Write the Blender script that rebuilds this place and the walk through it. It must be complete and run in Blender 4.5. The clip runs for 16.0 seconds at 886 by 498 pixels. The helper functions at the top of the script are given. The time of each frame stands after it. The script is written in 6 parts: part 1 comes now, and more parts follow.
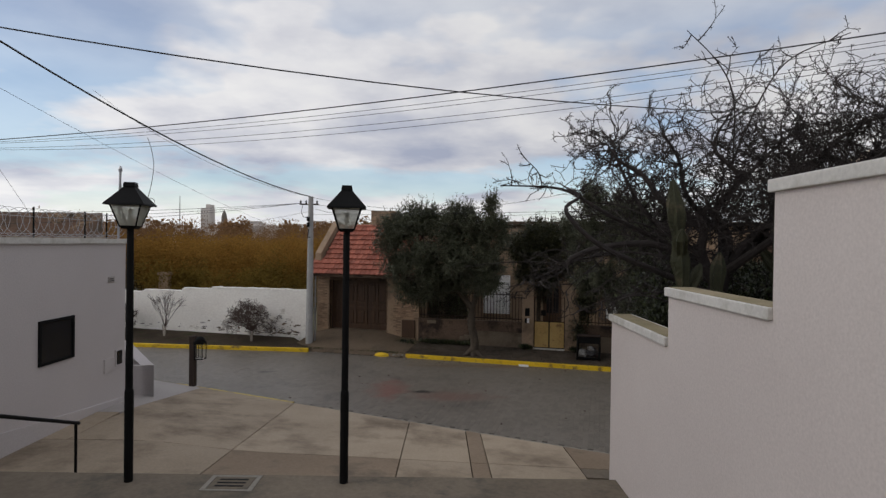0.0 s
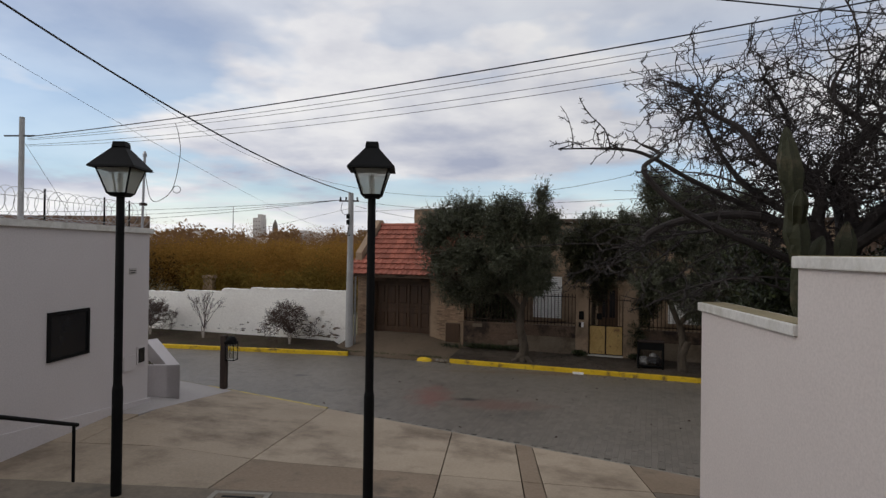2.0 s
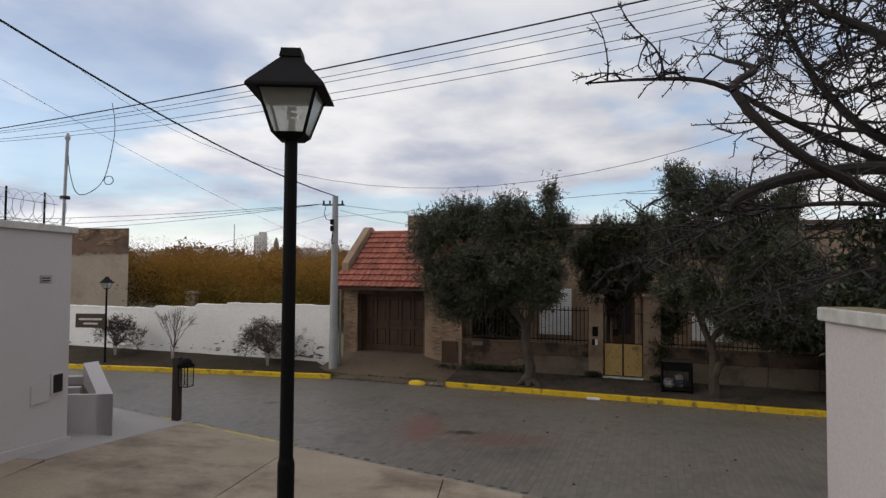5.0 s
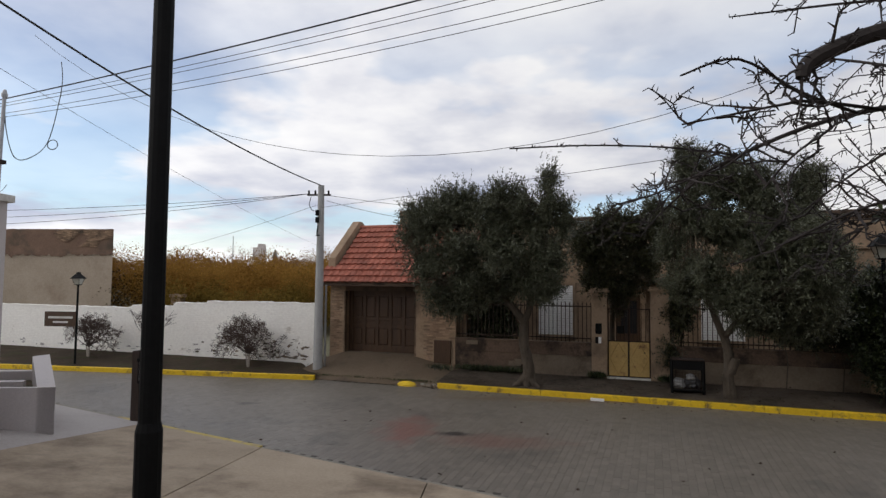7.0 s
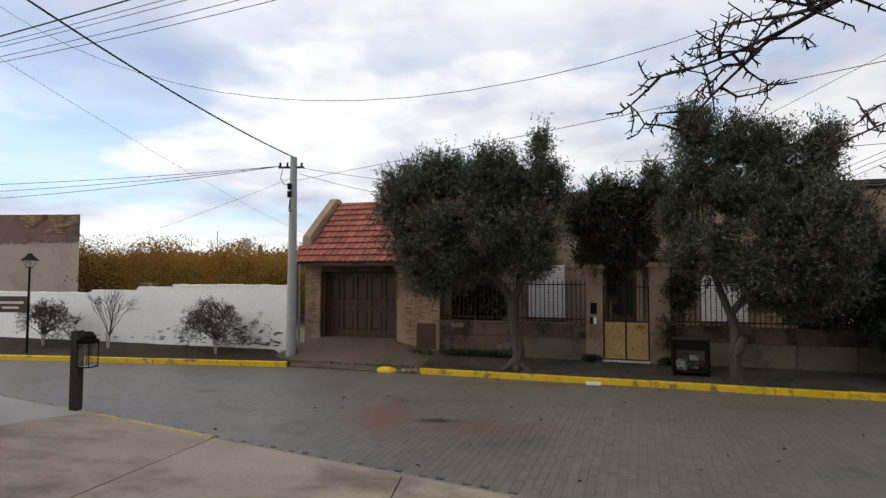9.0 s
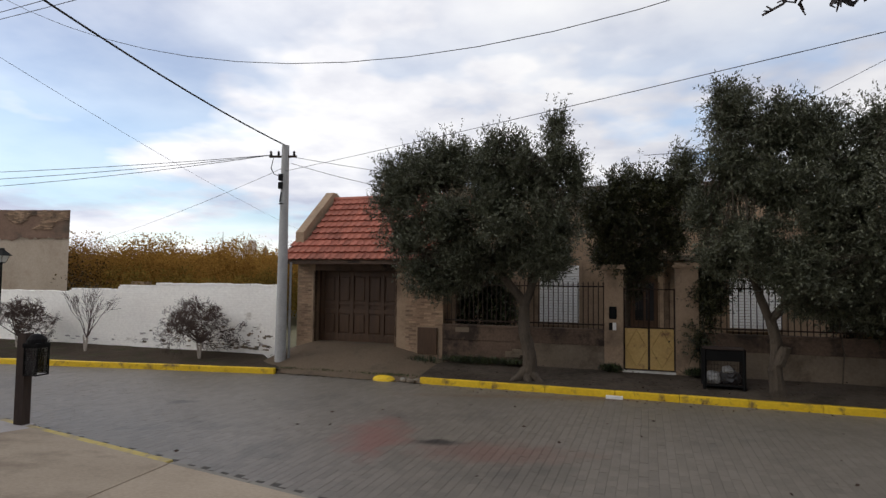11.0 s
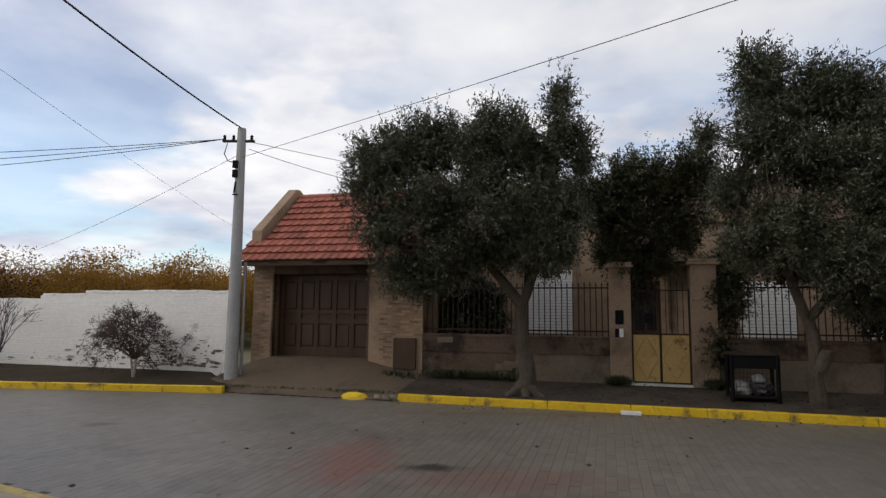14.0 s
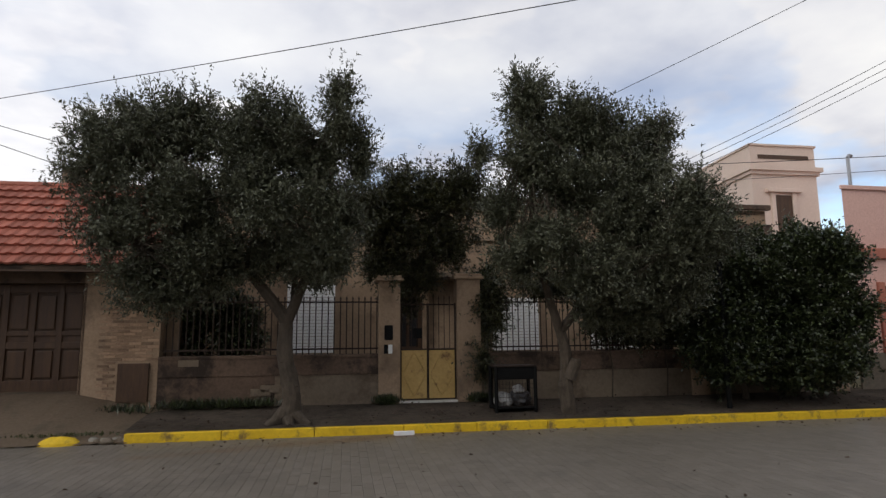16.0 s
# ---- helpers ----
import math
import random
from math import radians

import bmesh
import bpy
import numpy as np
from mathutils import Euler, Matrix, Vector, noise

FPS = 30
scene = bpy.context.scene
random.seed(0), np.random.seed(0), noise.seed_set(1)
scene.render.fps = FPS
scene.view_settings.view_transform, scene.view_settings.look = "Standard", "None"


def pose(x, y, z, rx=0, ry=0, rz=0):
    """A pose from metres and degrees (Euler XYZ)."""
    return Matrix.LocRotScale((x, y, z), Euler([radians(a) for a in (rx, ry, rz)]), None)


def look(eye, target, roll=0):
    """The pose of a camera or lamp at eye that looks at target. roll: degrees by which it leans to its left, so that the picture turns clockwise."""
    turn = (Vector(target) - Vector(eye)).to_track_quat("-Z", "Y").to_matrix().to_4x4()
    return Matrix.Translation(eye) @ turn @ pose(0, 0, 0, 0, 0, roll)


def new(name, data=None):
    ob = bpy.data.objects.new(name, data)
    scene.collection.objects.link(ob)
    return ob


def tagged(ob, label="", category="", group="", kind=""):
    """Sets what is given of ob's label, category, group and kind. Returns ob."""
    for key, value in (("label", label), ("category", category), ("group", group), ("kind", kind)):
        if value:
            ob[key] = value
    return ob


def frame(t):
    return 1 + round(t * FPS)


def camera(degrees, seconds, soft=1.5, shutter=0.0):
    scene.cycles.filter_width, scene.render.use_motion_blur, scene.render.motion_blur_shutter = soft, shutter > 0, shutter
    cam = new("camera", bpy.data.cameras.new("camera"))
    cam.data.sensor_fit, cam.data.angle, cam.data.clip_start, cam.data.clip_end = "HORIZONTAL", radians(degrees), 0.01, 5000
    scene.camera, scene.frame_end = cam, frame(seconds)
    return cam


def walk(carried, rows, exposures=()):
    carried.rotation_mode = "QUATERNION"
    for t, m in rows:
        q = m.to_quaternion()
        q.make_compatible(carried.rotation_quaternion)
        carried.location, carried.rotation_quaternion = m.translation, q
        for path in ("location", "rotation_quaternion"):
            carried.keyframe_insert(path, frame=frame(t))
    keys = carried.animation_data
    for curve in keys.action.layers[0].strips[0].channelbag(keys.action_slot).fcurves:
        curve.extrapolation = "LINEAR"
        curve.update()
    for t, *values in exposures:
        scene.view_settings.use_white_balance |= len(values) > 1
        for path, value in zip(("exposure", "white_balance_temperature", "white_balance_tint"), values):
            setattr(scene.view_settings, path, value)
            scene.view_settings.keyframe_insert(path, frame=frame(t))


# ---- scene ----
cam = camera(73.6, 16.0, soft=1.4)
METRES, EYE, TILT, LEAN, TURN = 13.0, 4.77, 0.0, 0.0, 0.0
ROWS = [
    (0.0, 0.0, 0.0, 0.0, 0.01, -0.58, -0.77),
    (0.5, -0.0014, 0.0299, -0.0073, 0.35, 0.57, -0.56),
    (1.0, -0.0003, 0.0594, -0.015, 0.98, 0.31, -0.75),
    (1.5, 0.0001, 0.0891, -0.0262, 3.34, 0.42, -0.69),
    (2.0, 0.0008, 0.1213, -0.0363, 4.52, 0.28, -0.74),
    (2.5, 0.003, 0.1587, -0.0463, 4.45, 1.36, -0.32),
    (3.0, 0.0024, 0.2007, -0.0479, 4.6, 1.1, -0.54),
    (3.5, 0.0024, 0.2349, -0.0472, 3.81, 1.54, -0.58),
    (4.0, 0.003, 0.2682, -0.0466, 4.18, 1.54, -0.63),
    (6.5, 0.0137, 0.4102, -0.1006, 5.07, 3.05, -0.26),
    (7.0, 0.0168, 0.4391, -0.1116, 4.74, 3.23, -0.49),
    (7.5, 0.0178, 0.4663, -0.12, 4.39, 2.99, -0.76),
    (8.0, 0.0181, 0.4934, -0.1303, 3.85, 2.49, -0.69),
    (8.5, 0.0151, 0.5236, -0.1417, 3.6, 2.4, -0.73),
    (9.0, 0.0183, 0.5568, -0.1519, 3.52, 2.72, -0.13),
    (11.5, 0.0096, 0.7142, -0.1638, 4.09, 3.24, -0.7),
    (12.0, 0.0017, 0.7446, -0.1765, 4.08, 5.53, -0.44),
    (12.5, -0.0086, 0.7705, -0.1863, 3.89, 6.35, -0.47),
    (13.0, -0.0156, 0.7983, -0.1976, 3.34, 5.63, -0.57),
    (13.5, -0.0199, 0.8253, -0.2064, 2.81, 5.02, -0.68),
    (14.0, -0.0313, 0.8547, -0.2144, 0.46, 6.01, -0.52),
    (14.5, -0.0399, 0.8853, -0.2161, -2.86, 7.43, -0.26),
    (15.0, -0.0485, 0.912, -0.2175, -7.89, 8.26, -0.12),
    (15.5, -0.0563, 0.9353, -0.2236, -15.82, 8.29, 0.18),
    (16.0, -0.0609, 0.9515, -0.2239, -24.27, 8.1, 0.53),
]
walk(cam, [(t, pose(0, 0, EYE, TILT, LEAN, TURN) @ pose(METRES * x, METRES * y, METRES * z, 90 + pitch, roll, yaw)) for t, x, y, z, yaw, pitch, roll in ROWS],
     [(t_, e_, 6650, 10) for t_, e_ in ((0.0, -0.1), (3.0, 0.0), (7.0, 0.17), (9.0, 0.35), (12.5, 0.25), (14.5, 0.2), (16.0, 0.32))])

# ---- world, sun, exposure ----
SUN_EL, SUN_AZ = radians(32), radians(-105)     # azimuth clockwise from +y
world = bpy.data.worlds.new("world")
scene.world = world
world.use_nodes = True
wt = world.node_tree
wt.nodes.clear()


def wn(kind, **vals):
    n = wt.nodes.new(kind)
    for k, v in vals.items():
        n.inputs[k].default_value = v
    return n


def wmath(op, a, b=0.0):
    n = wt.nodes.new("ShaderNodeMath")
    n.operation = op
    for i, x in enumerate((a, b)):
        if isinstance(x, (int, float)):
            n.inputs[i].default_value = x
        else:
            wt.links.new(x, n.inputs[i])
    return n.outputs[0]


def wramp(fac, stops):
    n = wt.nodes.new("ShaderNodeValToRGB")
    while len(n.color_ramp.elements) < len(stops):
        n.color_ramp.elements.new(0.5)
    for e, (p, c) in zip(n.color_ramp.elements, stops):
        e.position, e.color = p, (*c, 1)
    wt.links.new(fac, n.inputs[0])
    return n.outputs[0]


def wmix(fac, a, b):
    n = wt.nodes.new("ShaderNodeMix")
    n.data_type = "RGBA"
    for i, x in ((0, fac), (6, a), (7, b)):
        if isinstance(x, (int, float)):
            n.inputs[i].default_value = x
        elif isinstance(x, tuple):
            n.inputs[i].default_value = (*x, 1)
        else:
            wt.links.new(x, n.inputs[i])
    return n.outputs[2]


sky = wt.nodes.new("ShaderNodeTexSky")
sky.sky_type, sky.sun_disc = "NISHITA", False
sky.sun_elevation, sky.sun_rotation = SUN_EL, SUN_AZ
sky.air_density, sky.dust_density, sky.ozone_density = 1.0, 0.3, 2.2
tc = wt.nodes.new("ShaderNodeTexCoord")
sep = wt.nodes.new("ShaderNodeSeparateXYZ")
wt.links.new(tc.outputs["Generated"], sep.inputs[0])
zc = wmath("MAXIMUM", sep.outputs[2], 0.0)
den = wmath("ADD", zc, 0.16)
comb = wt.nodes.new("ShaderNodeCombineXYZ")
wt.links.new(wmath("DIVIDE", sep.outputs[0], den), comb.inputs[0])
wt.links.new(wmath("DIVIDE", sep.outputs[1], den), comb.inputs[1])
comb.inputs[2].default_value = 3.7


def wnoise(scale, detail, rough, shift):
    mp = wt.nodes.new("ShaderNodeMapping")
    mp.inputs["Location"].default_value = shift
    wt.links.new(comb.outputs[0], mp.inputs[0])
    n = wn("ShaderNodeTexNoise", Scale=scale, Detail=detail, Roughness=rough)
    wt.links.new(mp.outputs[0], n.inputs["Vector"])
    return n.outputs["Fac"]


bl = wt.nodes.new("ShaderNodeMapping")
bl.vector_type = "TEXTURE"
bl.inputs["Location"].default_value, bl.inputs["Scale"].default_value = (-1.65, 2.15, 3.7), (1.3, 0.5, 1)
wt.links.new(comb.outputs[0], bl.inputs[0])
bln = wt.nodes.new("ShaderNodeVectorMath")
bln.operation = "LENGTH"
wt.links.new(bl.outputs[0], bln.inputs[0])
clear = wramp(bln.outputs["Value"], [(0.0, (0.2, 0.2, 0.2)), (1.0, (0, 0, 0))])
gap = wramp(wmath("SUBTRACT", wnoise(0.85, 5, 0.55, (2.3, 0.4, 0)), clear), [(0.36, (0, 0, 0)), (0.5, (1, 1, 1))])
dk = wt.nodes.new("ShaderNodeMapping")
dk.vector_type = "TEXTURE"
dk.inputs["Location"].default_value, dk.inputs["Scale"].default_value = (-2.2, 2.95, 3.7), (2.0, 0.42, 1)
wt.links.new(comb.outputs[0], dk.inputs[0])
dkn = wt.nodes.new("ShaderNodeVectorMath")
dkn.operation = "LENGTH"
wt.links.new(dk.outputs[0], dkn.inputs[0])
grey = wramp(dkn.outputs["Value"], [(0.0, (0.15, 0.15, 0.15)), (1.0, (0, 0, 0))])
shade = wramp(wmath("SUBTRACT", wnoise(1.5, 8, 0.52, (7.1, 3.3, 0)), grey), [(0.3, (0.37, 0.41, 0.53)), (0.46, (0.57, 0.59, 0.66)), (0.56, (0.71, 0.72, 0.76)), (0.7, (0.83, 0.835, 0.84))])
bg_sky = wt.nodes.new("ShaderNodeBackground")
bg_sky.inputs[1].default_value = 0.15
wt.links.new(sky.outputs[0], bg_sky.inputs[0])
bg_cloud = wt.nodes.new("ShaderNodeBackground")
# cloud is brighter on the side of the hidden sun
wt.links.new(wmath("MAXIMUM", wmath("SUBTRACT", 1.04, wmath("MULTIPLY", sep.outputs[0], 0.27)), 0.93), bg_cloud.inputs[1])
low = wramp(sep.outputs[2], [(0.0, (0.8, 0.8, 0.8)), (0.05, (0.5, 0.5, 0.5)), (0.1, (0.0, 0.0, 0.0))])
wt.links.new(wmix(low, shade, (0.86, 0.87, 0.88)), bg_cloud.inputs[0])
cover = wmath("MAXIMUM", gap, wramp(sep.outputs[2], [(0.0, (0.95, 0.95, 0.95)), (0.09, (0.3, 0.3, 0.3)), (0.22, (0.25, 0.25, 0.25)), (0.42, (0.9, 0.9, 0.9))]))
ms = wt.nodes.new("ShaderNodeMixShader")
wt.links.new(cover, ms.inputs[0])
wt.links.new(bg_sky.outputs[0], ms.inputs[1])
wt.links.new(bg_cloud.outputs[0], ms.inputs[2])
wo = wt.nodes.new("ShaderNodeOutputWorld")
wt.links.new(ms.outputs[0], wo.inputs[0])

sun_data = bpy.data.lights.new("sun", "SUN")
sun_data.energy, sun_data.angle, sun_data.color = 0.5, radians(16), (1.0, 0.95, 0.88)
sun = new("sun", sun_data)
sd = Vector((math.sin(SUN_AZ) * math.cos(SUN_EL), math.cos(SUN_AZ) * math.cos(SUN_EL), math.sin(SUN_EL)))
sun.matrix_world = look(sd * 60, (0, 0, 0))


# ---- materials ----
def material(name, c1, c2, rough=0.8, metal=0.0, big=0.7, small=18.0, bump=0.25, stain=None, vary=0.0, island=0.0, stretch=(1, 1, 1), spec=0.4, size=0.02):
    m = bpy.data.materials.new(name)
    m.use_nodes = True
    nt = m.node_tree
    b = nt.nodes["Principled BSDF"]
    b.inputs["Roughness"].default_value, b.inputs["Metallic"].default_value = rough, metal
    b.inputs["Specular IOR Level"].default_value = spec
    geo = nt.nodes.new("ShaderNodeNewGeometry")
    mp = nt.nodes.new("ShaderNodeMapping")
    mp.inputs["Scale"].default_value = stretch
    nt.links.new(geo.outputs["Position"], mp.inputs[0])

    def tex(scale, detail, r=0.6):
        n = nt.nodes.new("ShaderNodeTexNoise")
        n.inputs["Scale"].default_value, n.inputs["Detail"].default_value, n.inputs["Roughness"].default_value = scale, detail, r
        nt.links.new(mp.outputs[0], n.inputs["Vector"])
        return n.outputs["Fac"]

    def ramp(fac, lo, hi):
        n = nt.nodes.new("ShaderNodeMapRange")
        n.inputs[1].default_value, n.inputs[2].default_value = lo, hi
        nt.links.new(fac, n.inputs[0])
        return n.outputs[0]

    def mix(fac, a, c):
        n = nt.nodes.new("ShaderNodeMix")
        n.data_type = "RGBA"
        for i, x in ((0, fac), (6, a), (7, c)):
            if isinstance(x, (int, float)):
                n.inputs[i].default_value = x
            elif isinstance(x, tuple):
                n.inputs[i].default_value = (*x, 1)
            else:
                nt.links.new(x, n.inputs[i])
        return n.outputs[2]

    fine = tex(small, 6)
    col = mix(ramp(tex(big, 5), 0.35, 0.65), c1, c2)
    grain = mix(ramp(fine, 0.3, 0.7), tuple(x * 0.82 for x in c1), tuple(min(1, x * 1.12) for x in c2))
    col = mix(0.4, col, grain)
    if stain:
        sc, lo, hi, cs, extra = stain
        col = mix(ramp(tex(sc, 8, 0.65), lo, hi), col, cs) if not extra else mix(ramp(tex(sc, 8, extra), lo, hi), col, cs)
    if vary or island:
        src = nt.nodes.new("ShaderNodeObjectInfo").outputs["Random"] if vary else geo.outputs["Random Per Island"]
        hsv = nt.nodes.new("ShaderNodeHueSaturation")
        nt.links.new(ramp(src, 0, 1), hsv.inputs["Fac"])
        k = vary or island
        mr = nt.nodes.new("ShaderNodeMapRange")
        mr.inputs[3].default_value, mr.inputs[4].default_value = 1 - k, 1 + k
        nt.links.new(src, mr.inputs[0])
        nt.links.new(mr.outputs[0], hsv.inputs["Value"])
        hsv.inputs["Fac"].default_value = 1
        for l in list(nt.links):
            if l.to_socket == hsv.inputs["Fac"]:
                nt.links.remove(l)
        nt.links.new(col, hsv.inputs["Color"])
        col = hsv.outputs[0]
    nt.links.new(col, b.inputs["Base Color"])
    if bump:
        bp = nt.nodes.new("ShaderNodeBump")
        bp.inputs["Strength"].default_value, bp.inputs["Distance"].default_value = bump, size
        nt.links.new(fine, bp.inputs["Height"])
        nt.links.new(bp.outputs[0], b.inputs["Normal"])
    return m


def leaf_material(name, c1, c2, k=0.45, through_light=0.25, pale=1.3, rough=0.42, spec=0.5):
    m = material(name, c1, c2, rough=rough, big=0.9, small=6, bump=0, island=k, spec=spec)
    nt = m.node_tree
    b = nt.nodes["Principled BSDF"]
    geo = nt.nodes.new("ShaderNodeNewGeometry")
    far = nt.nodes.new("ShaderNodeMath")
    far.operation = "FRACT"
    mul = nt.nodes.new("ShaderNodeMath")
    mul.operation = "MULTIPLY"
    mul.inputs[1].default_value = 17.31
    nt.links.new(geo.outputs["Random Per Island"], mul.inputs[0])
    nt.links.new(mul.outputs[0], far.inputs[0])
    # about a quarter of the leaves are coloured paler, as glints and pale undersides
    mr = nt.nodes.new("ShaderNodeMapRange")
    mr.inputs[1].default_value, mr.inputs[2].default_value, mr.inputs[4].default_value = 0.72, 1.0, 0.85
    nt.links.new(far.outputs[0], mr.inputs[0])
    mx = nt.nodes.new("ShaderNodeMix")
    mx.data_type = "RGBA"
    nt.links.new(mr.outputs[0], mx.inputs[0])
    nt.links.new(b.inputs["Base Color"].links[0].from_socket, mx.inputs[6])
    mx.inputs[7].default_value = (*[min(0.5, x * pale) for x in c2], 1)
    nt.links.new(mx.outputs[2], b.inputs["Base Color"])
    out = nt.nodes["Material Output"]
    tr = nt.nodes.new("ShaderNodeBsdfTranslucent")
    nt.links.new(b.inputs["Base Color"].links[0].from_socket, tr.inputs[0])
    mx = nt.nodes.new("ShaderNodeMixShader")
    mx.inputs[0].default_value = through_light
    nt.links.new(b.outputs[0], mx.inputs[1])
    nt.links.new(tr.outputs[0], mx.inputs[2])
    nt.links.new(mx.outputs[0], out.inputs[0])
    return m


def glass_material(name):
    m = bpy.data.materials.new(name)
    m.use_nodes = True
    nt = m.node_tree
    nt.nodes.remove(nt.nodes["Principled BSDF"])
    tp, gl, fr, mx = [nt.nodes.new(k) for k in ("ShaderNodeBsdfTransparent", "ShaderNodeBsdfGlossy", "ShaderNodeFresnel", "ShaderNodeMixShader")]
    tp.inputs[0].default_value = (0.93, 0.94, 0.93, 1)
    gl.inputs["Roughness"].default_value = 0.08
    fr.inputs[0].default_value = 1.5
    nt.links.new(fr.outputs[0], mx.inputs[0])
    nt.links.new(tp.outputs[0], mx.inputs[1])
    nt.links.new(gl.outputs[0], mx.inputs[2])
    nt.links.new(mx.outputs[0], nt.nodes["Material Output"].inputs[0])
    return m


def stain_at(m, spots):
    """Spilled stains with shapes of their own: (x, y, rx, ry, colour, strength)."""
    nt = m.node_tree
    b = nt.nodes["Principled BSDF"]
    geo = nt.nodes.new("ShaderNodeNewGeometry")
    nz = nt.nodes.new("ShaderNodeTexNoise")
    nz.inputs["Scale"].default_value, nz.inputs["Detail"].default_value = 2.2, 8
    nt.links.new(geo.outputs["Position"], nz.inputs["Vector"])
    for x, y, rx, ry, colour, strength in spots:
        mp = nt.nodes.new("ShaderNodeMapping")
        mp.vector_type = "TEXTURE"
        mp.inputs["Location"].default_value, mp.inputs["Scale"].default_value = (x, y, 0), (rx, ry, 1)
        nt.links.new(geo.outputs["Position"], mp.inputs[0])
        ln = nt.nodes.new("ShaderNodeVectorMath")
        ln.operation = "LENGTH"
        nt.links.new(mp.outputs[0], ln.inputs[0])
        ad = nt.nodes.new("ShaderNodeMath")
        ad.operation = "MULTIPLY_ADD"
        nt.links.new(nz.outputs["Fac"], ad.inputs[0])
        ad.inputs[1].default_value = 1.6
        nt.links.new(ln.outputs["Value"], ad.inputs[2])
        mr = nt.nodes.new("ShaderNodeMapRange")
        mr.inputs[1].default_value, mr.inputs[2].default_value, mr.inputs[3].default_value, mr.inputs[4].default_value = 1.1, 1.8, strength, 0.0
        nt.links.new(ad.outputs[0], mr.inputs[0])
        mx = nt.nodes.new("ShaderNodeMix")
        mx.data_type = "RGBA"
        nt.links.new(mr.outputs[0], mx.inputs[0])
        nt.links.new(b.inputs["Base Color"].links[0].from_socket, mx.inputs[6])
        mx.inputs[7].default_value = (*colour, 1)
        nt.links.new(mx.outputs[2], b.inputs["Base Color"])


def lamp_glass_material(name):
    """Dusty, half-frosted lantern glass."""
    m = glass_material(name)
    nt = m.node_tree
    out = nt.nodes["Material Output"]
    clear_ = out.inputs[0].links[0].from_socket
    tl_, df, m1, m2 = [nt.nodes.new(k) for k in ("ShaderNodeBsdfTranslucent", "ShaderNodeBsdfDiffuse", "ShaderNodeMixShader", "ShaderNodeMixShader")]
    tl_.inputs[0].default_value, df.inputs[0].default_value = (0.8, 0.8, 0.72, 1), (0.62, 0.6, 0.52, 1)
    m1.inputs[0].default_value, m2.inputs[0].default_value = 0.45, 0.55
    nt.links.new(tl_.outputs[0], m1.inputs[1])
    nt.links.new(df.outputs[0], m1.inputs[2])
    nt.links.new(clear_, m2.inputs[1])
    nt.links.new(m1.outputs[0], m2.inputs[2])
    nt.links.new(m2.outputs[0], out.inputs[0])
    return m


